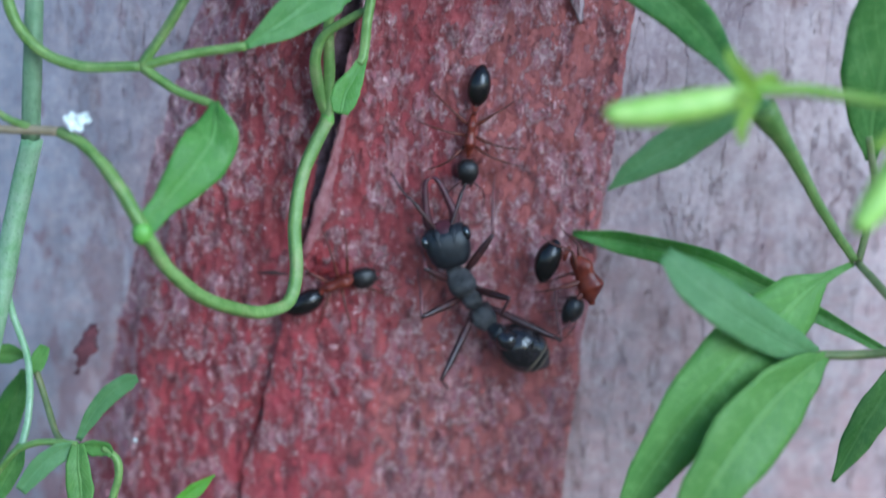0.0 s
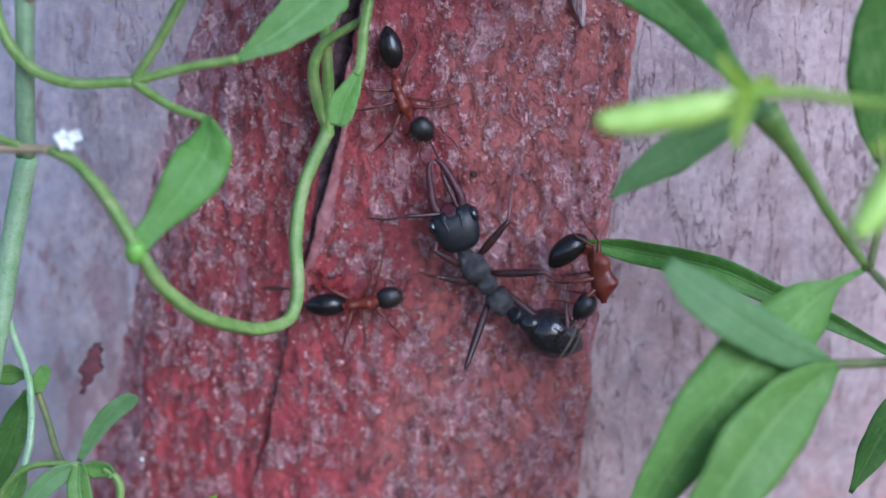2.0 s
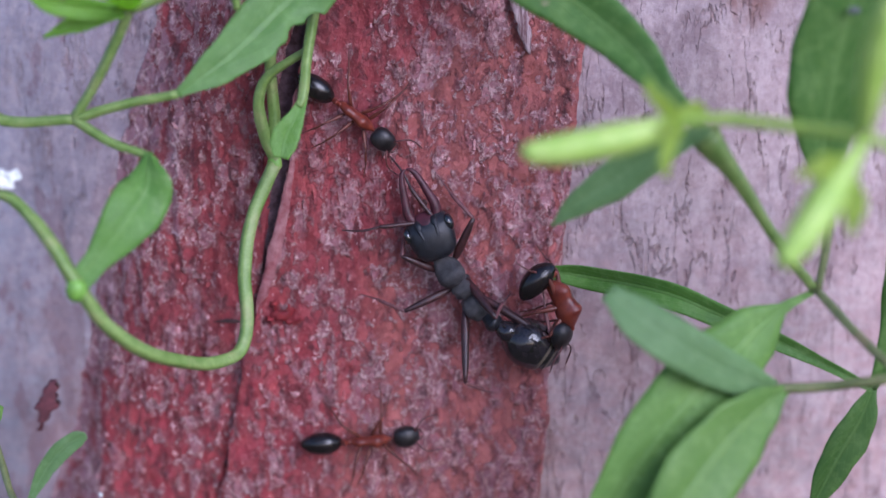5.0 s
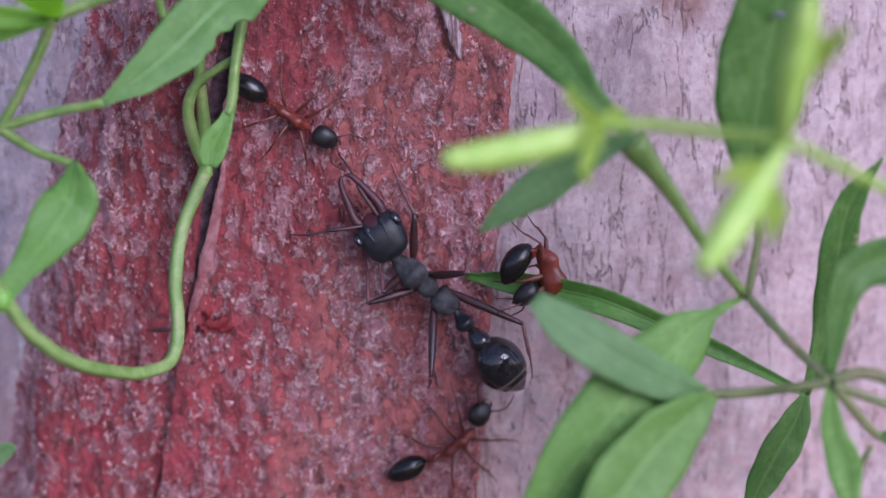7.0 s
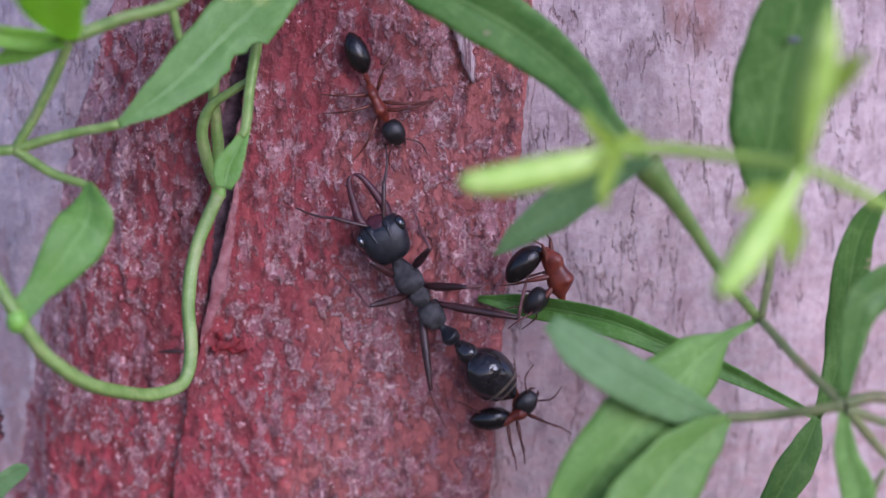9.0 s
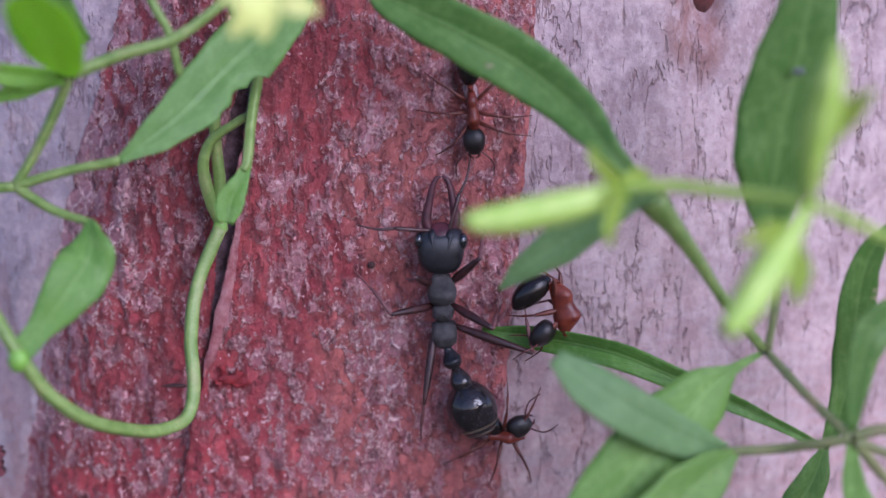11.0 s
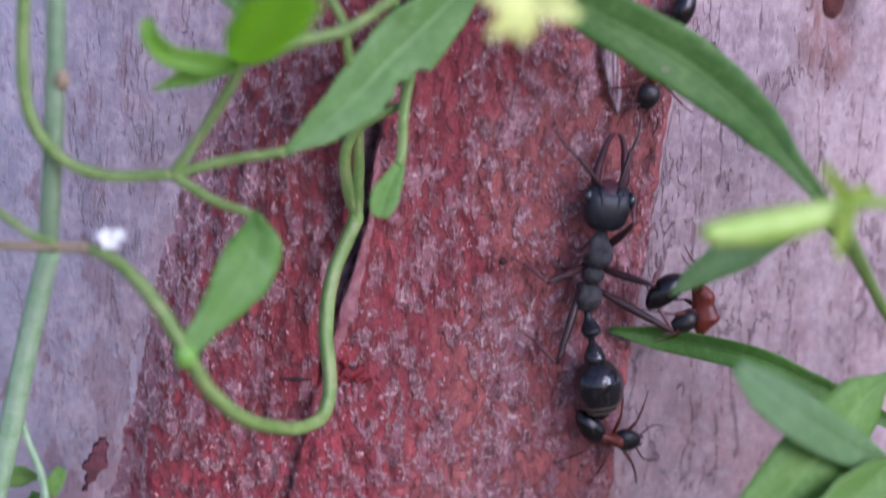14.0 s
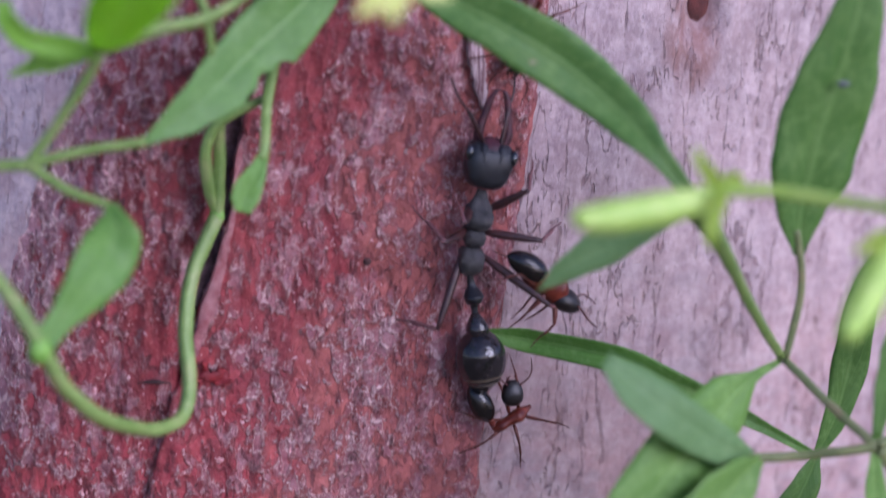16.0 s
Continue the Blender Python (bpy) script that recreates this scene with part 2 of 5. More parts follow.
    bleach = s.math("MULTIPLY", bleach, s.math("SUBTRACT", 1.0, s.math("MULTIPLY", foot, 1.1)))
    col = s.mix(bleach, col, (0.56, 0.44, 0.43))
    col = s.mix(s.math("MULTIPLY", crack, 0.58), col, (0.175, 0.088, 0.085))
    col = s.mix(scab, col, (0.17, 0.045, 0.052))
    # rusty weeping round the knot
    spot = s.add("ShaderNodeMapping", Vector=s.coords())
    spot.inputs["Location"].default_value = (-0.0288 / 0.0022, 0, -0.0262 / 0.0040)
    spot.inputs["Scale"].default_value = (1 / 0.0022, 0, 1 / 0.0040)
    far = s.add("ShaderNodeVectorMath")
    far.operation = "LENGTH"
    s.put(far.inputs[0], s.warped(spot.outputs[0], 1.6, 0.9))
    rust = s.ramp(s.math("SUBTRACT", far.outputs["Value"], 0.75), [(0.25, 0.75), (0.9, 0.0)])
    rust = s.math("MULTIPLY", rust, s.ramp(s.noise(s.coords((1, 1, 0.4)), 700, 4, 0.7), [(0.38, 0.25), (0.56, 1.0)]))
    col = s.mix(rust, col, s.mix(patch, (0.13, 0.045, 0.036), (0.31, 0.15, 0.12)))
    n = s.bump(s.math("SUBTRACT", s.math("ADD", s.noise(v, 1500, 5, 0.65), s.math("MULTIPLY", mottle, 0.35)), s.math("ADD", s.math("MULTIPLY", crack, 1.2), s.math("MULTIPLY", speck, 0.5))), 0.20, 0.9)
    return s.done(col, 0.75, n)


def plain(name, color, color2, scale, rough=0.5, bump_mm=0.03, rough2=None, **more):
    """A surface of two close tones with grain and a worn gloss."""
    s = Shade(name)
    v = s.coords()
    big, fine = s.noise(v, scale, 4, 0.6), s.noise(v, scale * 6, 3, 0.6)
    col = s.mix(s.ramp(big, [(0.32, 0.0), (0.68, 1.0)]), color, color2)
    n = s.bump(fine, bump_mm, 0.7)
    r = s.ramp(big, [(0.3, rough), (0.7, rough2 if rough2 is not None else rough + 0.12)])
    return s.done(col, r, n, **more)


def leaf_mat(name, color, color2, vein, through=0.3):
    """A leaf: mottled tones, pale midrib and side veins along the UV map, light through the blade."""
    s = Shade(name)
    v = s.coords()
    mott = s.noise(v, 300, 5, 0.68)
    fine = s.noise(v, 2600, 3, 0.6)
    uv = s.add("ShaderNodeUVMap")
    sep = s.add("ShaderNodeSeparateXYZ", Vector=uv.outputs[0])
    across = s.math("ABSOLUTE", s.math("SUBTRACT", sep.outputs[0], 0.5))
    rib = s.ramp(across, [(0.018, 1.0), (0.055, 0.0)])
    slant = s.math("SUBTRACT", s.math("MULTIPLY", sep.outputs[1], 9.0), s.math("MULTIPLY", across, 6.0))
    wave = s.math("ABSOLUTE", s.math("SUBTRACT", s.math("FRACT", slant), 0.5))
    side = s.math("MULTIPLY", s.ramp(wave, [(0.02, 0.5), (0.09, 0.0)]), s.ramp(across, [(0.3, 1.0), (0.48, 0.0)]))
    veins = s.math("MAXIMUM", rib, side)
    col = s.mix(s.ramp(mott, [(0.3, 0.0), (0.7, 1.0)]), color, color2)
    col = s.mix(s.math("MULTIPLY", fine, 0.25), col, color2)
    col = s.mix(s.math("MULTIPLY", veins, 0.32), col, vein)
    bloom = s.ramp(s.noise(v, 700, 4, 0.7), [(0.48, 0.0), (0.66, 0.42)])
    col = s.mix(bloom, col, vein)
    scar = s.ramp(s.noise(v, 420, 2, 0.5), [(0.735, 0.0), (0.76, 0.7)])
    col = s.mix(scar, col, (0.30, 0.27, 0.14))
    n = s.bump(s.math("SUBTRACT", fine, s.math("MULTIPLY", veins, 0.9)), 0.07, 0.8)
    s.done(col, s.ramp(mott, [(0.3, 0.42), (0.7, 0.6)]), n, Specular_IOR_Level=0.38)
    tr = s.add("ShaderNodeBsdfTranslucent", Color=col, Normal=n)
    mx = s.add("ShaderNodeMixShader", Fac=through)
    s.nt.links.new(s.bsdf.outputs[0], mx.inputs[1])
    s.nt.links.new(tr.outputs[0], mx.inputs[2])
    s.nt.links.new(mx.outputs[0], s.nt.nodes["Material Output"].inputs[0])
    return s.mat


def stem_mat(name, color, color2, spot, rough=0.4):
    """A green stem: lengthwise streaks of two tones, worn tan spots."""
    s = Shade(name)
    v = s.coords()
    streak, fine = s.noise(v, 520, 5, 0.68, 0.4), s.noise(v, 2600, 3, 0.6)
    col = s.mix(s.ramp(streak, [(0.36, 0.0), (0.64, 1.0)]), color, color2)
    col = s.mix(s.ramp(s.noise(v, 260, 3, 0.6), [(0.56, 0.0), (0.70, 0.55)]), col, spot)
    col = s.mix(s.ramp(fine, [(0.60, 0.0), (0.70, 0.35)]), col, (0.06, 0.09, 0.04))
    n = s.bump(streak, 0.12, 0.8)
    return s.done(col, s.ramp(fine, [(0.3, rough), (0.7, rough + 0.2)]), n)


def sliver_mat():
    """Weathered pale fibres with dark grooves along them."""
    s = Shade("sliver_fibre")
    fine = s.noise(s.coords((1, 1, 0.12), (0, -9, 0)), 2200, 4, 0.65, 0.3)
    col = s.mix(s.ramp(fine, [(0.42, 0.0), (0.60, 1.0)]), (0.17, 0.085, 0.09), (0.52, 0.39, 0.39))
    return s.done(col, 0.8, s.bump(fine, 0.25, 1.0))


RED_BARK, GREY_BARK = red_bark(), grey_bark()
# tone copies of one leaf material; shade and sheen are partly in the colour
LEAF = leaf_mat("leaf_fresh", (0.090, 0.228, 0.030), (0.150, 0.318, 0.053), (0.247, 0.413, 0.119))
LEAF_DULL = leaf_mat("leaf_dull", (0.106, 0.236, 0.047), (0.152, 0.304, 0.070), (0.228, 0.389, 0.120))
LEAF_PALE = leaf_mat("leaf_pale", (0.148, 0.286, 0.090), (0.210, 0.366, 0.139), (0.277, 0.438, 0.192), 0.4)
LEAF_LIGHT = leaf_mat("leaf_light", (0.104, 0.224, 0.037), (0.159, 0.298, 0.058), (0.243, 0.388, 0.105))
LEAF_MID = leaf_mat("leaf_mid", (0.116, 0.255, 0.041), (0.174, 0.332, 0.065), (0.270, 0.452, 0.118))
LEAF_DARK = leaf_mat("leaf_dark", (0.061, 0.159, 0.023), (0.106, 0.217, 0.040), (0.198, 0.336, 0.087), 0.28)
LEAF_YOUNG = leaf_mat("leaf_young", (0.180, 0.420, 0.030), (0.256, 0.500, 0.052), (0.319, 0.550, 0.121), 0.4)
# raised colour: the glow of light through this blade is partly painted in
LEAF_BACKLIT = leaf_mat("leaf_backlit", (0.44, 0.76, 0.05), (0.54, 0.84, 0.08), (0.60, 0.86, 0.20), 0.80)
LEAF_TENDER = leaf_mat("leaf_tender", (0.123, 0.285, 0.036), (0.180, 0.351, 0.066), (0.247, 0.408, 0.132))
SEPAL = leaf_mat("sepal", (0.27, 0.43, 0.03), (0.36, 0.50, 0.055), (0.44, 0.56, 0.14), 0.4)
STEM = stem_mat("stem_green", (0.123, 0.211, 0.037), (0.221, 0.315, 0.084), (0.272, 0.273, 0.109))
NODE = stem_mat("node_green", (0.12, 0.29, 0.025), (0.18, 0.37, 0.05), (0.20, 0.34, 0.08))
STEM_OLIVE = stem_mat("stem_olive", (0.095, 0.165, 0.030), (0.157, 0.225, 0.054), (0.179, 0.170, 0.061))
STEM_DULL = stem_mat("stem_dull", (0.118, 0.145, 0.048), (0.190, 0.210, 0.079), (0.213, 0.150, 0.079))
STEM_PALE = stem_mat("stem_pale", (0.20, 0.34, 0.15), (0.36, 0.47, 0.29), (0.30, 0.40, 0.24))
STEM_OLD = stem_mat("stem_old", (0.17, 0.26, 0.13), (0.25, 0.34, 0.20), (0.22, 0.29, 0.16))
STEM_YOUNG = stem_mat("stem_young", (0.25, 0.40, 0.05), (0.33, 0.46, 0.09), (0.36, 0.44, 0.12))
STEM_BROWN = plain("stem_brown", (0.22, 0.17, 0.09), (0.34, 0.26, 0.16), 600, 0.55)
BUD = stem_mat("bud_skin", (0.29, 0.47, 0.06), (0.40, 0.56, 0.12), (0.47, 0.57, 0.17))
WHITE_PETAL = plain("white_petal", (0.74, 0.76, 0.70), (0.84, 0.85, 0.82), 900, 0.5)
YELLOW_PETAL = plain("yellow_petal", (0.52, 0.58, 0.12), (0.66, 0.70, 0.25), 300, 0.5)
RESIN = plain("resin", (0.15, 0.009, 0.013), (0.30, 0.020, 0.022), 1500, 0.4, 0.2)
FIBRE = plain("weathered_fibre", (0.34, 0.085, 0.090), (0.74, 0.46, 0.46), 1900, 0.8, 0.3)
LIP = plain("bark_lip", (0.25, 0.062, 0.068), (0.43, 0.205, 0.205), 1000, 0.75, 0.5)
SLIVER = sliver_mat()
FLAKE = plain("flake_bark", (0.075, 0.022, 0.028), (0.18, 0.052, 0.060), 900, 0.75, 0.3)
DARK_WOOD = plain("dark_wood", (0.035, 0.016, 0.016), (0.085, 0.035, 0.03), 900, 0.85, 0.2)
FISSURE = plain("fissure_fibre", (0.045, 0.020, 0.024), (0.20, 0.125, 0.145), 1100, 0.85, 0.5)
KNOT_WOOD = plain("knot_wood", (0.05, 0.014, 0.012), (0.13, 0.035, 0.028), 800, 0.8, 0.25)
DARK_SPOT = plain("leaf_spot", (0.05, 0.07, 0.055), (0.09, 0.11, 0.09), 1500, 0.6)
SOIL = plain("leaf_litter", (0.06, 0.05, 0.03), (0.13, 0.11, 0.06), 30, 0.9, 4)
BULL_MATT = plain("grey_black_cuticle", (0.010, 0.009, 0.010), (0.085, 0.078, 0.078), 1100, 0.42, 0.3, 0.75)
BULL_HEAD_SKIN = plain("head_cuticle", (0.007, 0.007, 0.009), (0.019, 0.020, 0.024), 1500, 0.27, 0.06, 0.45)
BULL_GLOSS = plain("gaster_cuticle", (0.009, 0.007, 0.008), (0.026, 0.021, 0.022), 1200, 0.12, 0.002, 0.16, Specular_IOR_Level=0.4, Coat_Weight=0.35, Coat_Roughness=0.05)
BAND = plain("gaster_band", (0.075, 0.056, 0.036), (0.14, 0.11, 0.07), 1500, 0.4)
EYE = plain("eye", (0.006, 0.006, 0.008), (0.012, 0.012, 0.014), 3000, 0.05, 0.002, 0.09, Coat_Weight=1.0)
HAIR = plain("pale_hair", (0.10, 0.075, 0.05), (0.16, 0.12, 0.08), 3000, 0.5)
MANDIBLE = plain("mandible_cuticle", (0.034, 0.006, 0.010), (0.085, 0.018, 0.026), 1500, 0.45, 0.02)
SHIN = plain("shin_cuticle", (0.10, 0.034, 0.036), (0.19, 0.080, 0.078), 1500, 0.45, 0.02)
LEG_DARK = plain("dark_leg", (0.022, 0.010, 0.010), (0.058, 0.018, 0.017), 1300, 0.34, 0.03)
LEG_RED = plain("red_brown_leg", (0.055, 0.014, 0.014), (0.11, 0.028, 0.022), 1500, 0.38, 0.02)
ANT_BLACK = plain("small_ant_black", (0.005, 0.004, 0.004), (0.014, 0.010, 0.009), 2000, 0.17, 0.012, 0.27)
ANT_RED = plain("small_ant_red", (0.085, 0.012, 0.008), (0.20, 0.036, 0.015), 1100, 0.35, 0.03)
ANT_HEAD = plain("small_ant_head", (0.006, 0.005, 0.005), (0.018, 0.013, 0.012), 2200, 0.30, 0.03, 0.48)
ANT_LEG = plain("small_ant_leg", (0.055, 0.011, 0.008), (0.135, 0.032, 0.017), 1500, 0.4, 0.01)


# ---- mesh helpers ----
MM = 0.001


def spline(points, steps):
    """Points along a smooth curve through the given ones."""
    p = [Vector(q) for q in points]
    p = [2 * p[0] - p[1], *p, 2 * p[-1] - p[-2]]
    out = []
    spans = len(p) - 3
    for n in range(steps + 1):
        s = min(n / steps * spans, spans - 1e-6)
        i, u = int(s), s - int(s)
        a, b, c, d = p[i : i + 4]
        out.append(0.5 * (2 * b + (c - a) * u + (2 * a - 5 * b + 4 * c - d) * u * u + (3 * b - 3 * c + d - a) * u ** 3))
    return out


def along(values, u):
    """A value from a short list, read smoothly at u from 0 to 1."""
    s = u * (len(values) - 1)
    i = min(int(s), len(values) - 2)
    k = s - i
    k = k * k * (3 - 2 * k) * 0.5 + k * 0.5
    return values[i] * (1 - k) + values[i + 1] * k


def mesh(name, verts, faces, material, smooth=True, uvs=None):
    me = bpy.data.meshes.new(name)
    me.from_pydata([tuple(v) for v in verts], [], faces)
    if uvs:
        layer = me.uv_layers.new(name="UVMap")
        for loop in me.loops:
            layer.data[loop.index].uv = uvs[loop.vertex_index]
    me.materials.append(material)
    if smooth:
        me.polygons.foreach_set("use_smooth", [True] * len(me.polygons))
    me.update()
    return me


def part(name, me, parent=None, label=""):
    ob = new(name, me)
    ob.parent = parent
    return tagged(ob, label)


def tube(points, radii, sides=10, steps=None, ridge=0.0):
    """Verts and faces of a round, tapering tube along a curve; all in millimetres, given back in metres."""
    steps = steps or max(6, 5 * (len(points) - 1))
    line = spline(points, steps)
    verts, faces, side = [], [], None
    for n, c in enumerate(line):
        t = (line[min(n + 1, steps)] - line[max(n - 1, 0)]).normalized()
        side = t.cross(Vector((0.3, -1, 0.2))) if side is None else side - t * side.dot(t)
        side.normalize()
        up = t.cross(side)
        r = along(radii, n / steps)
        for k in range(sides):
            a = 2 * math.pi * k / sides
            q = r * (1 + ridge * math.cos(4 * a + 0.02 * n))
            verts.append((c + q * (math.cos(a) * side + math.sin(a) * up)) * MM)
    for n in range(steps):
        for k in range(sides):
            a, b = n * sides + k, n * sides + (k + 1) % sides
            faces.append((a, b, b + sides, a + sides))
    faces.append(tuple(reversed(range(sides))))
    faces.append(tuple(range(steps * sides, (steps + 1) * sides)))
    return verts, faces


def loft(stations, sides=20, power=2.3, steps=26):
    """A closed body along x from stations (x, z, half width, half height), millimetres."""
    verts, faces = [], []
    for n in range(steps + 1):
        u = n / steps
        x, z, w, h = (spline([(s[i], 0, 0) for s in stations], steps)[n].x for i in range(4))
        w, h = max(w, 0.02), max(h, 0.02)
        for k in range(sides):
            a = 2 * math.pi * k / sides
            c, s = math.cos(a), math.sin(a)
            e = 2 / power
            verts.append(Vector((x, w * math.copysign(abs(c) ** e, c), z + h * math.copysign(abs(s) ** e, s))) * MM)
    for n in range(steps):
        for k in range(sides):
            a, b = n * sides + k, n * sides + (k + 1) % sides
            faces.append((a, a + sides, b + sides, b))
    faces.append(tuple(range(sides)))
    faces.append(tuple(reversed(range(steps * sides, (steps + 1) * sides))))
    return verts, faces


def ball(cx, cy, cz, rx, ry, rz, rows=10, cols=14):
    """An ellipsoid, millimetres."""
    verts = [Vector((cx, cy, cz + rz)) * MM]
    for i in range(1, rows):
        a = math.pi * i / rows
        for k in range(cols):
            b = 2 * math.pi * k / cols
            verts.append(Vector((cx + rx * math.sin(a) * math.cos(b), cy + ry * math.sin(a) * math.sin(b), cz + rz * math.cos(a))) * MM)
    verts.append(Vector((cx, cy, cz - rz)) * MM)
    faces = [(0, 1 + k, 1 + (k + 1) % cols) for k in range(cols)]
    for i in range(rows - 2):
        for k in range(cols):
            a, b = 1 + i * cols + k, 1 + i * cols + (k + 1) % cols
            faces.append((a, a + cols, b + cols, b))
    last = len(verts) - 1
    faces += [(last, last - cols + (k + 1) % cols, last - cols + k) for k in range(cols)]
    return verts, faces


def joined(*pieces):
    verts, faces = [], []
    for v, f in pieces:
        base = len(verts)
        verts += v
        faces += [tuple(i + base for i in face) for face in f]
    return verts, faces


def moved(piece, m):
    v, f = piece
    return [m @ q for q in v], f


def fbm(x, y, z, octaves=4):
    return noise.fractal(Vector((x, y, z)), 0.9, 2.1, octaves)


def table(rows, z):
    """Straight interpolation in rows of (z, value)."""
    for (a, va), (b, vb) in zip(rows, rows[1:]):
        if z <= b:
            return va + (vb - va) * (z - a) / (b - a)
    return rows[-1][1]


# ---- ground ----
# unseen sheet, added below the tree to keep light bounced from below dark
def ground():
    n, half = 40, 60.0
    verts, faces = [], []
    for i in range(n + 1):
        for k in range(n + 1):
            x, y = (2 * i / n - 1), (2 * k / n - 1)
            x, y = half * x * abs(x) ** 2, half * y * abs(y) ** 2
            verts.append((x, y, -0.62 + 0.03 * fbm(x * 1.3, y * 1.3, 0)))
    for i in range(n):
        for k in range(n):
            a = i * (n + 1) + k
            faces.append((a, a + n + 1, a + n + 2, a + 1))
    ob = new("ground", mesh("ground", verts, faces, SOIL))
    tagged(ob, "unseen ground of brown leaf litter and soil, added round the tree", "ground", kind="structure")


ground()

# ---- the tree trunk ----
LEFT_EDGE = [(-400, -64), (-60, -52), (-32, -43.6), (-26, -41.6), (-22, -40.2), (-18.6, -39.4), (-15, -38.9), (-10, -38.2), (0, -36.0), (10, -32.3), (20, -28.7), (30, -25.5), (60, -18), (400, 10)]
CRACK = [(-400, -60), (-60, -31), (-30, -24.3), (-20, -22.3), (-10, -19.9), (0, -18.1), (10, -15.9), (20, -13.9), (30, -12.4), (60, -8), (400, 20)]
RIGHT_EDGE = [(-400, -40), (-60, 5.5), (-30, 7.3), (-20, 8.0), (-10, 9.0), (0, 10.1), (10, 11.2), (20, 12.0), (30, 12.9), (60, 15), (400, 30)]


def trunk_y(x):
    """Depth of the smooth trunk's front at x, millimetres."""
    return 2.6 + 150 - math.sqrt(max(150.0 ** 2 - x * x, 1.0))


def grades(lo, hi, fine_lo, fine_hi, fine, coarse):
    out, v = [], lo
    while v < hi:
        out.append(v)
        v += fine if fine_lo <= v < fine_hi else coarse
    return out + [hi]


def trunk():
    tree = tagged(new("tree"), "smooth lilac-grey gum tree trunk with a strip of red fibrous bark", "tree")
    # smooth grey bark, all round
    angles = grades(-180, 180, -28, 28, 0.28, 8)[:-1]
    heights = grades(-640, 2600, -42, 56, 0.8, 40)
    verts, faces = [], []
    for z in heights:
        flare = 1 + 0.35 * math.exp(-(z + 640) / 110)
        for a in angles:
            r = 150 * flare
            x, y = r * math.sin(radians(a)), -r * math.cos(radians(a))
            d = 0.0
            if abs(a) < 30 and -45 < z < 60:
                d = 0.45 * fbm(x * 0.10, 3.1, z * 0.035, 4) + 0.16 * fbm(x * 0.7, 8.0, z * 0.22, 3)
                k = math.hypot((x - 28.8) / 2.6, (z - 27) / 4.2)
                d += 0.45 * math.exp(-((k - 1.1) / 0.35) ** 2) - 2.2 * math.exp(-(k / 0.7) ** 2)
            else:
                d = 3 * fbm(x * 0.01, y * 0.01, z * 0.006, 3)
            s = (r + d) / r
            verts.append((x * s * MM, (152.6 + y * s) * MM, z * MM))
    cols = len(angles)
    for i in range(len(heights) - 1):
        for k in range(cols):
            a, b = i * cols + k, i * cols + (k + 1) % cols
            faces.append((a, b, b + cols, a + cols))
    faces.append(tuple(range((len(heights) - 1) * cols, len(heights) * cols)))
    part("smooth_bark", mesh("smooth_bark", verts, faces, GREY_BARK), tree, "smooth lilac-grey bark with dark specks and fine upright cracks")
    # the knot in the grey bark
    v, f = ball(28.8, trunk_y(28.8) + 2.0, 27.4, 1.6, 0.8, 2.3)
    v = [q * (1 + 0.004 * fbm(q.x * 900, q.y * 900, q.z * 900, 3)) for q in v]
    part("knot", mesh("knot", v, f, KNOT_WOOD), tree, "dark reddish brown sunken knot")

    def plate_y(x, z, seed, rise):
        """Depth of a plate's face, away from its edges."""
        h = rise + 0.7 * fbm(x * 0.16, seed, z * 0.03, 3) + 0.48 * fbm(x * 0.85, seed + 4, z * 0.24, 4) + 0.2 * fbm(x * 2.6, seed, z * 1.2, 2)
        return (trunk_y(x) - 2.6) * 0.55 + 0.6 - h

    def fibres(left, right, seed, rise, count, margin=0.5):
        """Ragged little scales of pale outer bark that stand off a plate, in clusters."""
        rng = random.Random(int(seed * 10))
        verts, faces = [], []
        while len(faces) < count * 9:
            z = rng.uniform(-42, 52)
            lo, hi = table(left, z) + margin, table(right, z) - 0.6
            x = rng.uniform(lo, hi)
            if fbm(x * 0.11, seed + 20, z * 0.05, 3) + 0.9 * fbm(x * 0.55, seed + 9, z * 0.22, 3) < rng.uniform(-0.25, 0.55):
                continue
            size = rng.choice((0.08, 0.10, 0.13, 0.17, 0.22))
            turn, tall = rng.uniform(0, 6.28), rng.uniform(0.8, 1.7)
            base = len(verts)
            verts.append(Vector((x, plate_y(x, z, seed, rise) - 0.07 - 0.25 * size, z)) * MM)
            for k in range(9):
                a = turn + k * 6.28318 / 9
                r = size * rng.choice((0.4, 0.6, 0.8, 1.0, 1.3, 1.7))
                px, pz = x + r * math.cos(a), z + r * tall * math.sin(a)
                verts.append(Vector((px, plate_y(px, pz, seed, rise) - rng.uniform(-0.02, 0.07), pz)) * MM)
            faces += [(base, base + 1 + (k + 1) % 9, base + 1 + k) for k in range(9)]
        ob = part("weathered_bark", mesh("weathered_bark", verts, faces, FIBRE, False), tree)
        tagged(ob, "pale pink ragged scales of weathered outer bark", kind="stuff")

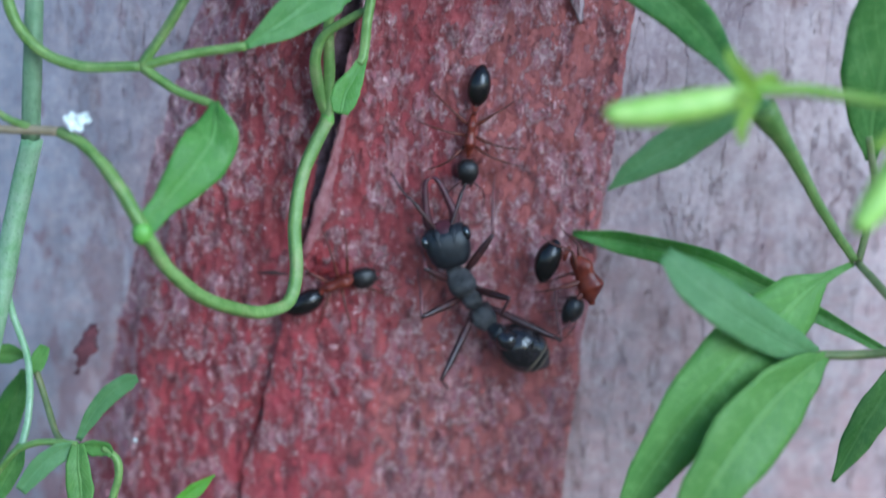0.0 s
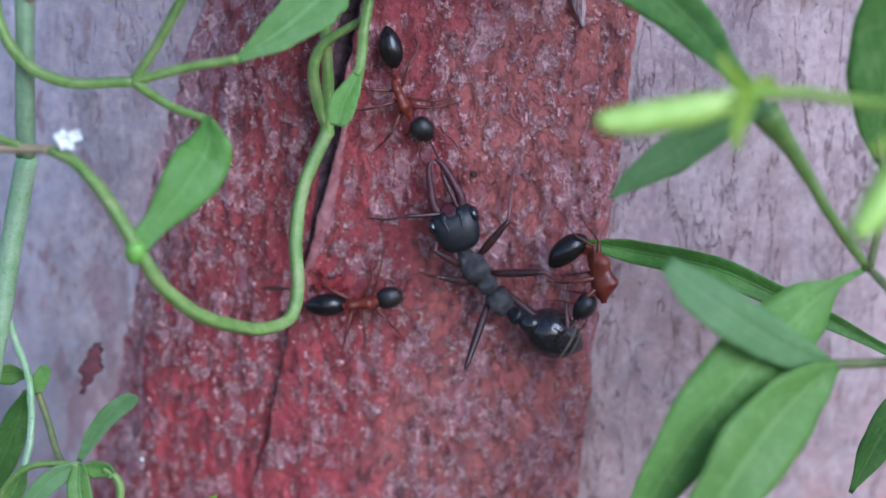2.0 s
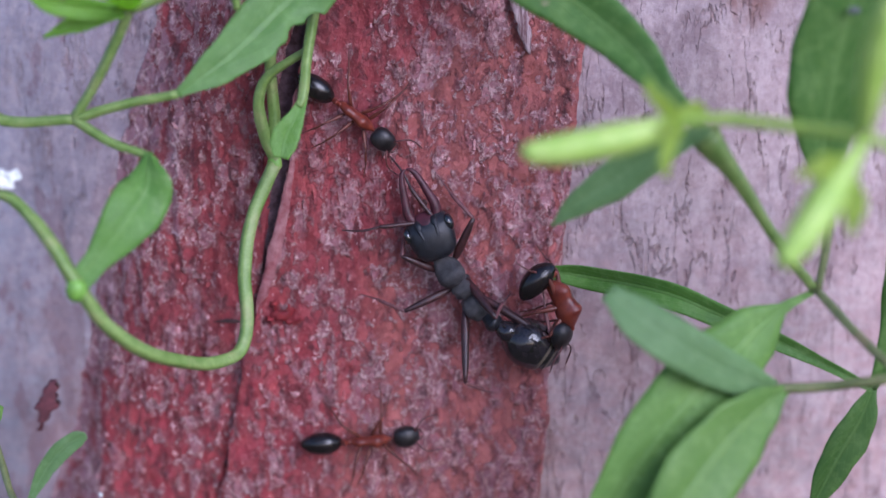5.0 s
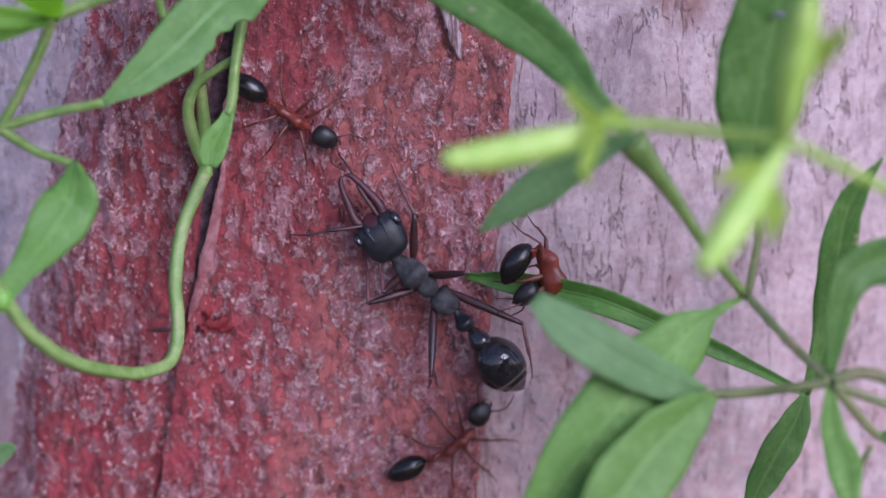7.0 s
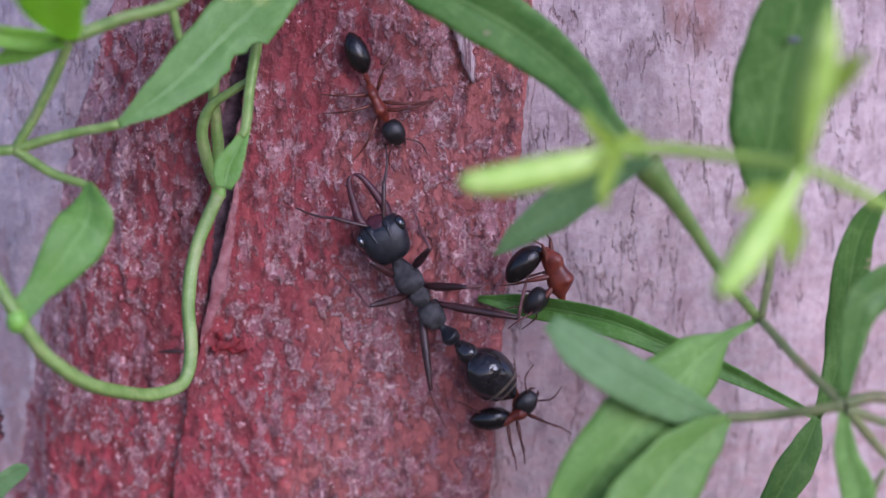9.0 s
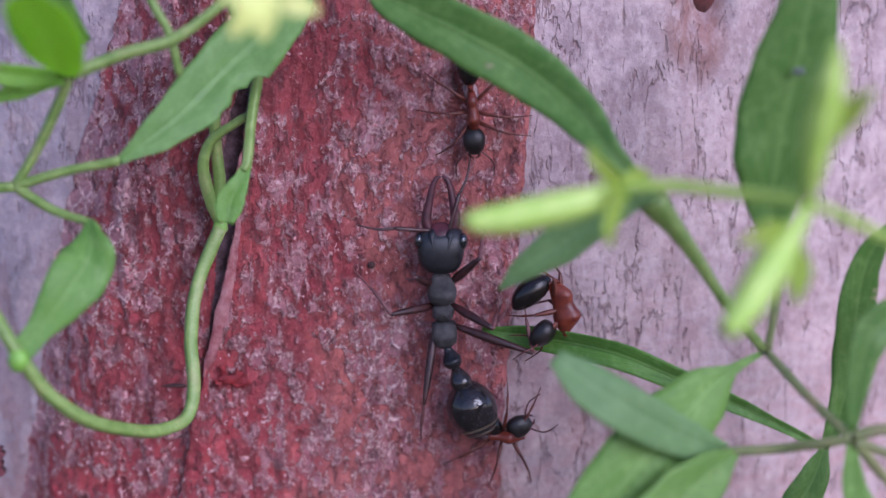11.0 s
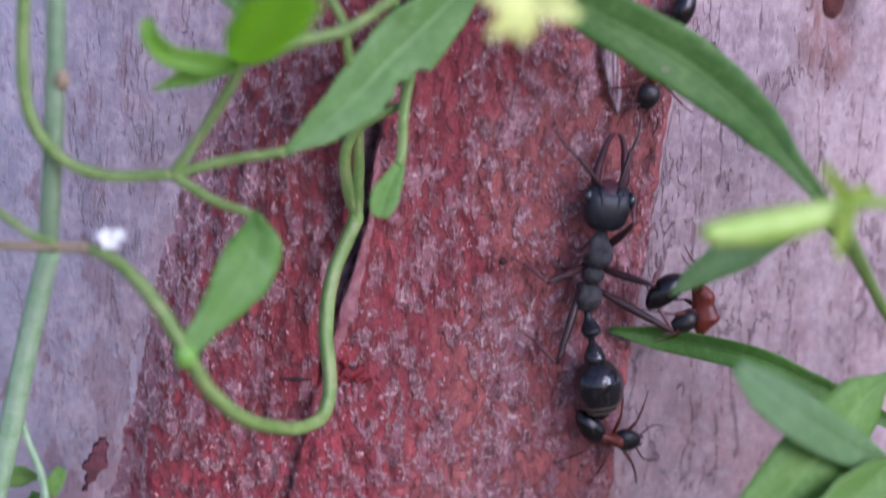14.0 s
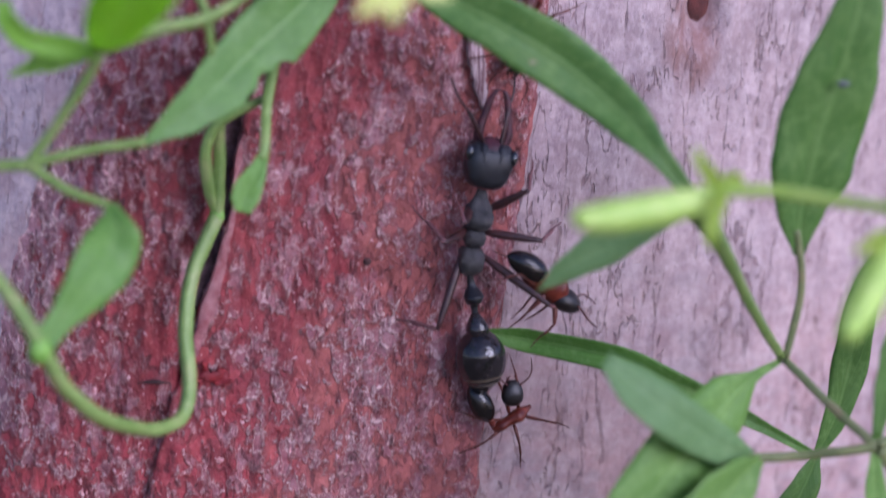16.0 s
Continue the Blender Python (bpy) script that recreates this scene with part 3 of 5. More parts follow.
    def plate(left, right, seed, rise, roll_l, roll_r, sink=0.0):
        """A plate of red bark between two ragged edges."""
        zs = grades(-260, 280, -40, 52, 0.42, 9)
        n = 64
        verts, faces = [], []
        for z in zs:
            taper = 1 - max(0.0, (abs(z) - 200) / 80) ** 2 * 0.9
            xl = table(left, z) + 0.55 * fbm(z * 0.16, seed, 0) + 0.3 * fbm(z * 0.9, seed, 5)
            xr = table(right, z) + 0.35 * fbm(z * 0.13, seed, 9) + 0.16 * fbm(z * 0.8, seed, 3)
            mid = (xl + xr) / 2
            xl, xr = mid + (xl - mid) * taper, mid + (xr - mid) * taper
            row = []
            for k in range(n + 1):
                u = k / n
                x = xl + (xr - xl) * u
                dl, dr = x - xl, xr - x
                h = -roll_l * math.exp(-dl / 0.5) - roll_r * math.exp(-dr / 0.6)
                y = plate_y(x, z, seed, rise) - h
                y += (trunk_y(x) - 0.1 - y) * sink * math.exp(-(dl / 4.6) ** 2)
                row.append((x, y, z))
            skirt = [(row[0][0] - 0.25, trunk_y(row[0][0]) + 1.5, z)] + row + [(row[-1][0] - 0.35, trunk_y(row[-1][0]) + 1.5, z)]
            verts += [Vector(q) * MM for q in skirt]
        cols = n + 3
        for i in range(len(zs) - 1):
            for k in range(cols - 1):
                a = i * cols + k
                faces.append((a, a + 1, a + cols + 1, a + cols))
        return verts, faces

    # the fissure gapes higher up
    GAPE_LEFT = [(-400, 0.02), (-8, 0.02), (-2, 0.2), (4, 0.6), (8, 0.9), (12, 1.5), (16, 1.7), (20, 1.2), (400, 1.3)]
    GAPE_RIGHT = [(-400, -0.45), (-10, -0.45), (-4, 0.1), (2, 0.7), (8, 0.7), (12, 0.15), (400, 0.05)]
    levels = sorted({z for rows in (CRACK, GAPE_LEFT, GAPE_RIGHT) for z, _ in rows})
    gap_left = [(z, table(CRACK, z) - table(GAPE_LEFT, z)) for z in levels]
    gap_right = [(z, table(CRACK, z) + table(GAPE_RIGHT, z)) for z in levels]
    v, f = plate(LEFT_EDGE, gap_left, 2.0, 0.45, 0.0, 0.3, 0.97)
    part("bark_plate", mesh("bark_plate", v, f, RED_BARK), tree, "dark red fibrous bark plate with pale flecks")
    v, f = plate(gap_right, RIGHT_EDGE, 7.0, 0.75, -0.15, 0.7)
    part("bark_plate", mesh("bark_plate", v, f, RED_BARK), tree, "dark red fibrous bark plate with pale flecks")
    fibres(LEFT_EDGE, gap_left, 2.0, 0.45, 500, 4.6)
    fibres(gap_right, RIGHT_EDGE, 7.0, 0.75, 1000)
    # smooth rolled lip along the fissure
    for lo, hi, radii in ((-7.0, 9.0, [0.1, 0.45, 0.62, 0.62, 0.5, 0.42, 0.3, 0.12]), (10.0, 14.5, [0.05, 0.25, 0.3, 0.2, 0.05])):
        pts, n = [], 26
        for k in range(n + 1):
            z = lo + (hi - lo) * k / n
            pts.append((table(gap_right, z) - 0.05 + 0.8 * along(radii, k / n) + 0.1 * fbm(z * 0.22, 4.0, 1.0), -0.12 + 0.25 * fbm(z * 0.15, 2.0, 6.0), z))
        v, f = tube(pts, radii, 14, 120)
        v = [Vector((q.x, q.y * 0.4 - 0.00022, q.z)) + Vector((0.22, -0.16, 0)) * MM * fbm(q.x * 1000, q.y * 1200, q.z * 600, 4) for q in v]
        part("bark_lip", mesh("bark_lip", v, f, LIP), tree, "smooth pinkish rolled edge of the bark plate")
    # dark floor of the fissure between the plates
    verts, faces = [], []
    zs = grades(-260, 280, -40, 52, 0.6, 20)
    for z in zs:
        x = table(CRACK, z)
        for k in range(7):
            u = k / 6
            verts.append(Vector((x - 2.6 + 4.4 * u, 2.0 - 0.7 * math.exp(-((z - 2) / 6) ** 2) + 0.4 * fbm(u * 5, z * 0.5, 2), z)) * MM)
    for i in range(len(zs) - 1):
        for k in range(6):
            a = i * 7 + k
            faces.append((a, a + 1, a + 8, a + 7))
    part("fissure_floor", mesh("fissure_floor", verts, faces, FISSURE), tree, "dark purplish wood in the fissure between two bark plates")

    def chip(points, widths, thick, material, label, ragged=0.22):
        line = spline(points, 16)
        verts, faces = [], []
        for n, c in enumerate(line):
            w = along(widths, n / 16) + ragged * fbm(c.x, c.z * 1.9, 4)
            for k in range(7):
                u = k / 6 * 2 - 1
                verts.append(Vector((c.x + u * w, c.y - thick * (1 - u * u) + 0.1 * fbm(c.x + u * w * 3, c.z, 6), c.z)) * MM)
        for n in range(16):
            for k in range(6):
                a = n * 7 + k
                faces.append((a, a + 1, a + 8, a + 7))
        base = len(verts)
        verts += [q + Vector((0, 0.0012, 0)) for q in verts]
        faces += [tuple(reversed([i + base for i in q])) for q in faces]
        rim = [k for k in range(7)] + [n * 7 + 6 for n in range(1, 17)] + [16 * 7 + k for k in range(5, -1, -1)] + [n * 7 for n in range(15, 0, -1)]
        for a, b in zip(rim, rim[1:] + rim[:1]):
            faces.append((b, a, a + base, b + base))
        part("bark_flake", mesh("bark_flake", verts, faces, material), tree, label)

    chip([(5.2, -0.5, 25.6), (5.7, -0.62, 23.0), (6.3, -0.62, 20.4), (6.9, -0.45, 17.4)], [0.35, 0.65, 0.75, 0.62, 0.15], 0.12, SLIVER, "pale grey sliver of old bark")
    chip([(-39.9, 1.6, -14.2), (-40.4, 1.3, -15.9), (-40.9, 1.35, -17.6), (-41.6, 1.8, -19.2)], [0.3, 0.75, 0.85, 0.35, 0.15], 0.1, FLAKE, "loose dark red flake of bark", 0.75)
    # resin spot and its split beside the fissure
    v, f = joined(ball(-17.0, -0.1, -7.2, 1.0, 0.3, 0.5, 14, 18), ball(-17.6, -0.1, -6.3, 0.35, 0.25, 0.6, 12, 14), ball(-15.9, -0.1, -7.8, 0.8, 0.25, 0.22, 12, 14), ball(-18.2, -0.1, -7.7, 0.6, 0.25, 0.22, 12, 14), ball(-16.3, -0.1, -6.6, 0.3, 0.2, 0.4, 12, 14))
    v = [q + Vector((0.45, 0.1, 0.5)) * MM * fbm(q.x * 1500, q.y * 1500, q.z * 1500, 4) for q in v]
    part("resin_spot", mesh("resin_spot", v, f, RESIN), tree, "glossy dark red resin spot on the bark")
    v, f = tube([(-23.6, 0.05, -7.9), (-22.2, -0.1, -7.8), (-20.6, 0.2, -8.0)], [0.05, 0.22, 0.08], 6)
    part("split", mesh("split", v, f, DARK_WOOD), tree, "short dark split across the bark")
    v, f = ball(-3.2, -0.42, 3.5, 0.36, 0.3, 0.36)
    part("bore_hole", mesh("bore_hole", v, f, DARK_WOOD), tree, "tiny dark bore hole")


trunk()


# ---- plants ----
def stem(plant, points, radii, material, name="stem"):
    v, f = tube(points, radii, 20, 8 * (len(points) - 1), 0.07)
    v = [q + Vector((0.05, 0.05, 0.05)) * MM * fbm(q.x * 500, q.y * 500, q.z * 500, 2) for q in v]
    part(name, mesh(name, v, f, material), plant)


def leaf(plant, points, widths, material, fold=0.25, tilt=(0, 0), name="leaf", eaten=()):
    """A blade with a folded midrib, wavy edges and real thickness; eaten: bites (place along, depth, span) out of one edge."""
    steps, cols = (60 if eaten else 26), (16 if eaten else 10)
    line = spline(points, steps)
    ends = tilt if isinstance(tilt[0], tuple) else (tilt, tilt)
    seed = points[0][0] * 1.7 + points[-1][2]
    top, low, uvs = [], [], []
    for n, c in enumerate(line):
        t = (line[min(n + 1, steps)] - line[max(n - 1, 0)]).normalized()
        k = n / steps
        face = Vector((ends[0][0] * (1 - k) + ends[1][0] * k, -1, ends[0][1] * (1 - k) + ends[1][1] * k)).normalized()
        side = t.cross(face).normalized()
        up = side.cross(t).normalized()
        w = along(widths, n / steps)
        for k in range(cols + 1):
            u = 2 * k / cols - 1
            edge = 1 + 0.05 * fbm(seed, n * 9.0 / steps, u * 0.6, 2)
            for place, depth, span in eaten:
                if u > 0:
                    edge *= 1 - depth * max(0.0, 1 - ((n / steps - place) / span) ** 2) ** 0.7
            rise = fold * w * (abs(u) ** 1.2) - 0.12 * w * abs(u) ** 3 + 0.12 * w * fbm(seed + u * 1.3, n * 5.7 / steps, 3, 2) * abs(u)
            rise -= 0.10 * math.exp(-(u / 0.12) ** 2) * min(w, 1)
            q = c + side * (u * w * edge) + up * rise
            top.append(q * MM)
            low.append((q - up * (0.16 - 0.08 * u * u)) * MM)
            uvs.append((k / cols, n / steps))
    wide = cols + 1
    faces = []
    for n in range(steps):
        for k in range(cols):
            a = n * wide + k
            faces.append((a, a + wide, a + wide + 1, a + 1))
    base = len(top)
    faces += [tuple(reversed([i + base for i in q])) for q in faces]
    rim = [k for k in range(wide)] + [n * wide + cols for n in range(1, steps + 1)] + [steps * wide + k for k in range(cols - 1, -1, -1)] + [n * wide for n in range(steps - 1, 0, -1)]
    for a, b in zip(rim, rim[1:] + rim[:1]):
        faces.append((a, b, b + base, a + base))
    part(name, mesh(name, top + low, faces, material, uvs=uvs + uvs), plant)


def bud(plant, points, radii, material, name="bud"):
    """A closed bud with shallow lengthwise seams."""
    steps, sides = 30, 20
    line = spline(points, steps)
    verts, faces, side = [], [], None
    for n, c in enumerate(line):
        t = (line[min(n + 1, steps)] - line[max(n - 1, 0)]).normalized()
        side = t.cross(Vector((0.2, -1, 0.3))) if side is None else side - t * side.dot(t)
        side.normalize()
        up = t.cross(side)
        r = along(radii, n / steps)
        for k in range(sides):
            a = 2 * math.pi * k / sides
            q = r * (1 - 0.07 * abs(math.cos(2.5 * a + n * 0.05)) ** 6)
            verts.append((c + q * (math.cos(a) * side + math.sin(a) * up)) * MM)
    for n in range(steps):
        for k in range(sides):
            a, b = n * sides + k, n * sides + (k + 1) % sides
            faces.append((a, b, b + sides, a + sides))
    faces.append(tuple(reversed(range(sides))))
    faces.append(tuple(range(steps * sides, (steps + 1) * sides)))
    part(name, mesh(name, verts, faces, material), plant)


def petals(plant, centre, reach, width, count, material, spin=0.0, lift=0.35, name="petal"):
    for k in range(count):
        a = spin + 2 * math.pi * k / count + 0.25 * math.sin(k * 2.3)
        d = Vector((math.cos(a), -lift, math.sin(a)))
        c = Vector(centre)
        r = reach * (0.85 + 0.3 * ((k * 7) % 5) / 5)
        leaf(plant, [c, c + d * r * 0.5, c + Vector((d.x, d.y * 0.4, d.z)) * r], [width * 0.35, width, width * 0.3], material, fold=0.3, name=name)


vine = tagged(new("vine"), "green climbing vine with a looped stem and broad leaves", "plant")
stem(vine, [(-40.1, -16.0, 8.4), (-37.7, -17.0, 7.4), (-34.8, -19.0, 4.7), (-32.3, -20.0, 0.8), (-30.4, -19.0, -2.8), (-27.8, -17.0, -5.8), (-25.0, -14.0, -7.8), (-22.4, -11.0, -8.9), (-20.2, -8.5, -8.6), (-19.5, -7.0, -6.0), (-19.8, -5.0, -1.6), (-19.1, -3.0, 2.9), (-17.0, -1.4, 7.7)], [0.45, 0.6, 0.62, 0.62, 0.68], STEM)
stem(vine, [(-17.0, -1.4, 7.6), (-16.9, -1.4, 12.4), (-17.0, -2.0, 17.3), (-16.1, -3.0, 23.7)], [0.6, 0.5, 0.5], STEM)
stem(vine, [(-17.0, -1.4, 7.8), (-17.8, -1.7, 10.3), (-18.2, -2.2, 13.6), (-17.3, -2.4, 15.9), (-14.9, -3.0, 17.6), (-13.2, -3.4, 18.6)], [0.4, 0.55, 0.5, 0.4, 0.35], STEM)
stem(vine, [(-12.6, -4.0, 22.3), (-13.3, -5.0, 18.2), (-13.6, -7.0, 14.9), (-14.0, -7.5, 13.9)], [0.5, 0.45, 0.4], STEM)
leaf(vine, [(-13.5, -7.0, 14.7), (-14.4, -8.2, 12.8), (-15.2, -8.6, 11.3), (-15.6, -9.0, 9.5)], [0.35, 0.62, 1.0, 1.28, 1.2, 0.7], LEAF_TENDER, fold=0.3)
stem(vine, [(-44.9, -10.0, 35.6), (-45.5, -10.5, 27.3), (-45.4, -11.0, 19.7), (-43.1, -11.5, 15.5), (-39.1, -12.0, 13.7), (-33.4, -12.0, 13.8)], [0.54, 0.5, 0.47], STEM)
stem(vine, [(-33.4, -12.0, 13.8), (-31.1, -12.5, 17.2), (-28.8, -13.5, 21.2), (-27.6, -14.0, 23.7)], [0.42, 0.46], STEM)
stem(vine, [(-33.4, -12.0, 13.8), (-30.2, -13.0, 11.9), (-26.9, -14.0, 10.9), (-25.9, -14.5, 10.2)], [0.43, 0.38, 0.36], STEM)
stem(vine, [(-33.4, -12.0, 13.8), (-28.8, -12.5, 15.1), (-24.0, -13.0, 16.0)], [0.43, 0.38], STEM)
leaf(vine, [(-26.6, -14.5, 11.2), (-26.7, -16.0, 8.2), (-28.3, -18.0, 5.6), (-30.3, -19.0, 3.1), (-32.5, -20.3, 0.5)], [0.4, 2.3, 2.5, 1.9, 1.1, 0.95], LEAF, fold=0.15, tilt=((-0.35, -0.7), (0.5, 0.6)))
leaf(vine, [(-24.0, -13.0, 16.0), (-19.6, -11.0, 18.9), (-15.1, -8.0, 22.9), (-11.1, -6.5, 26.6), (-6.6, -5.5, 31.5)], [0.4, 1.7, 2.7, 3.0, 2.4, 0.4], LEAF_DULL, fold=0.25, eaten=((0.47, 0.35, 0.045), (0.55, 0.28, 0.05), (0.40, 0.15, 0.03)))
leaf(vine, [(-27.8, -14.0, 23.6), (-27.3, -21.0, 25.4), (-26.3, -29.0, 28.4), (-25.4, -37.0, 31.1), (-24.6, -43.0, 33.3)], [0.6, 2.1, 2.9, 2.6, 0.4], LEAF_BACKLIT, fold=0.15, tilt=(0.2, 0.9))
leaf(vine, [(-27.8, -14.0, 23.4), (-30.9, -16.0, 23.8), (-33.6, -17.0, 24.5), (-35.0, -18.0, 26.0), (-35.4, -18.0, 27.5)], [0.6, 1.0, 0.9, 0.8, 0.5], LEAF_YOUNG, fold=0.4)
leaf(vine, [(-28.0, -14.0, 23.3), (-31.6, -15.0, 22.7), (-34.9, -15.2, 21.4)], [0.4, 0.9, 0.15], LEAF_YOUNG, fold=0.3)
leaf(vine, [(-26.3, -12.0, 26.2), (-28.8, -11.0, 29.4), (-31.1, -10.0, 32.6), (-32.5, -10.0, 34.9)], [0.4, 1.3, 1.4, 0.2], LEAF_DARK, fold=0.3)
stem(vine, [(-27.7, -14.0, 23.6), (-23.1, -13.0, 25.2), (-18.8, -12.0, 26.3), (-14.5, -11.0, 29.3), (-11.6, -10.0, 31.9)], [0.55, 0.5, 0.45, 0.4], STEM)
stem(vine, [(-22.2, -11.0, 33.3), (-21.0, -11.0, 30.0), (-19.3, -11.5, 26.5), (-18.7, -11.2, 23.1)], [0.4, 0.35], STEM)
stem(vine, [(-16.0, -5.0, 32.8), (-14.9, -5.0, 29.4), (-13.9, -5.0, 25.9)], [0.4, 0.4], STEM)
stem(vine, [(-42.6, -9.0, 52.0), (-42.7, -10.0, 38.0), (-43.0, -10.0, 22.9), (-43.4, -9.5, 14.5), (-44.0, -8.0, 6.3)], [0.7, 0.8, 0.85], STEM_OLD)
stem(vine, [(-43.8, -8.0, 6.3), (-45.7, -7.2, -1.5), (-47.8, -6.5, -11.4), (-49.9, -6.0, -20.5), (-52.0, -5.5, -31.0)], [0.95, 1.0, 1.0], STEM_PALE)
stem(vine, [(-49.8, -14.0, 8.2), (-44.7, -15.0, 8.3), (-40.1, -16.0, 8.4)], [0.35, 0.4], STEM_BROWN)
stem(vine, [(-48.7, -14.0, 11.8), (-45.1, -15.0, 9.5), (-42.8, -15.5, 8.6)], [0.3, 0.3], STEM)
petals(vine, (-38.5, -17.2, 9.5), 1.0, 0.42, 5, WHITE_PETAL, 0.4, 0.6)
for x, y, z, r in ((-32.3, -20.2, 0.4, 0.9), (-17.0, -1.5, 7.7, 0.70)):
    v, f = ball(x, y, z, r, r * 0.85, r * 1.15)
    v = [q + Vector((0.12, 0.1, 0.12)) * MM * fbm(q.x * 900, q.y * 900, q.z * 900, 2) for q in v]
    part("node", mesh("node", v, f, NODE), vine, "swollen bright green stem node")
petals(vine, (-37.7, -17.0, 9.8), 0.7, 0.35, 4, WHITE_PETAL, 1.1, 0.6)
v, f = ball(-42.5, -10.6, 21.4, 0.7, 0.55, 0.9)
part("node_bud", mesh("node_bud", v, f, STEM_BROWN), vine, "small pinkish brown bud on a stem node")

seedling = tagged(new("seedling"), "small green seedling with narrow leaves at the foot of the vine", "plant")
stem(seedling, [(-47.2, -5.0, -7.9), (-46.2, -6.0, -11.2), (-44.9, -7.0, -14.3), (-44.4, -8.0, -17.5), (-44.5, -9.0, -20.6), (-44.9, -10.0, -22.8)], [0.3, 0.32, 0.34], STEM_PALE)
stem(seedling, [(-43.9, -7.0, -16.4), (-42.8, -8.5, -18.9), (-41.5, -11.0, -21.0), (-40.1, -13.5, -21.5)], [0.3, 0.3], STEM_DULL)
leaf(seedling, [(-44.2, -7.0, -16.6), (-43.8, -7.0, -15.3), (-43.1, -7.0, -13.8)], [0.4, 0.7, 0.75, 0.5], LEAF_MID, fold=0.15)
leaf(seedling, [(-45.4, -5.0, -15.3), (-46.9, -5.0, -15.2), (-49.1, -5.0, -15.5)], [0.3, 1.0, 0.7], LEAF_LIGHT, fold=0.2)
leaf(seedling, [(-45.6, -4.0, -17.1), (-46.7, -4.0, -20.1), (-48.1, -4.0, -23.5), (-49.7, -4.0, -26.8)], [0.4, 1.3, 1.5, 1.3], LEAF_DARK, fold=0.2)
leaf(seedling, [(-39.0, -14.0, -20.7), (-37.6, -14.0, -18.1), (-35.9, -14.2, -16.0), (-34.4, -14.3, -14.9), (-33.5, -14.4, -14.5)], [0.3, 0.75, 0.9, 0.8, 0.35], LEAF_PALE, fold=0.25)
leaf(seedling, [(-39.2, -14.0, -21.2), (-40.7, -14.5, -21.8), (-42.4, -15.0, -23.1), (-44.1, -15.5, -25.2)], [0.4, 0.95, 1.0, 0.6], LEAF_PALE, fold=0.3)
leaf(seedling, [(-39.0, -14.0, -21.0), (-38.9, -15.0, -22.8), (-38.6, -15.5, -24.8), (-38.5, -16.0, -27.3)], [0.6, 1.1, 1.3, 0.9], LEAF_LIGHT, fold=0.3)
leaf(seedling, [(-38.9, -14.0, -21.3), (-37.6, -14.2, -21.3), (-36.4, -14.5, -21.3), (-35.8, -15.0, -21.6)], [0.3, 0.8, 0.7, 0.4], LEAF_MID, fold=0.4)
stem(seedling, [(-36.7, -14.3, -21.3), (-35.4, -14.8, -22.1), (-35.2, -15.0, -23.8), (-35.8, -15.0, -26.1)], [0.3, 0.38, 0.34], STEM)
stem(seedling, [(-39.1, -14.0, -21.1), (-41.1, -13.5, -21.1), (-43.1, -13.0, -21.4), (-45.2, -12.5, -22.6), (-47.3, -12.0, -25.4)], [0.3, 0.3], STEM)
leaf(seedling, [(-44.8, -10.5, -22.4), (-45.5, -11.0, -24.1), (-46.5, -11.5, -26.0), (-47.7, -12.0, -28.4)], [0.4, 1.0, 1.0, 0.5], LEAF_MID, fold=0.4)
leaf(seedling, [(-26.3, -16.0, -23.1), (-28.1, -16.0, -24.6), (-30.9, -16.0, -26.7)], [0.1, 0.7, 0.3], LEAF_YOUNG, fold=0.3)

herb = tagged(new("flowering_herb"), "green herb with lance-shaped leaves and yellow-green flower buds", "plant")
stem(herb, [(17.3, -35.0, 16.5), (21.2, -35.8, 16.7), (26.1, -37.6, 16.3), (30.5, -40.0, 15.9), (34.6, -38.6, 13.9), (38.5, -36.4, 11.7), (45.6, -33.0, 8.6)], [0.45, 0.4, 0.42], STEM_YOUNG)
leaf(herb, [(21.2, -22.0, 13.6), (18.9, -21.0, 12.5), (16.0, -20.0, 10.8), (13.2, -19.0, 8.7), (10.4, -18.5, 6.8), (8.2, -18.0, 4.8)], [0.3, 0.9, 1.55, 1.7, 1.1, 0.1], LEAF_PALE, fold=0.15)
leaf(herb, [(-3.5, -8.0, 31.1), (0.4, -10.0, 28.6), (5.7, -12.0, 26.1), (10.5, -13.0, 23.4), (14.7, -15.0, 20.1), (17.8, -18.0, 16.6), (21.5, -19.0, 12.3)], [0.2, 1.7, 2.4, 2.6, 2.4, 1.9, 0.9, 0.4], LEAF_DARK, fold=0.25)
stem(herb, [(21.2, -19.0, 12.6), (24.4, -18.0, 8.2), (27.7, -17.0, 3.0), (31.0, -16.0, -1.4)], [1.25, 0.72, 0.5, 0.44, 0.42], STEM_OLIVE)
stem(herb, [(31.3, -16.0, -1.6), (34.0, -19.5, -4.4), (37.3, -23.1, -7.3)], [0.36, 0.42], STEM_DULL)
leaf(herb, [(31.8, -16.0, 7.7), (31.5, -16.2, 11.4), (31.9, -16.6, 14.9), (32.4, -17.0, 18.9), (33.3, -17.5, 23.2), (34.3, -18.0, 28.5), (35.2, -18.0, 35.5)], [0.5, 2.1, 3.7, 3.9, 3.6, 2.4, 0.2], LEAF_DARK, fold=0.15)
stem(herb, [(31.4, -16.0, 9.9), (32.3, -16.0, 4.9), (31.4, -16.0, -1.6)], [0.34, 0.36], STEM_DULL)
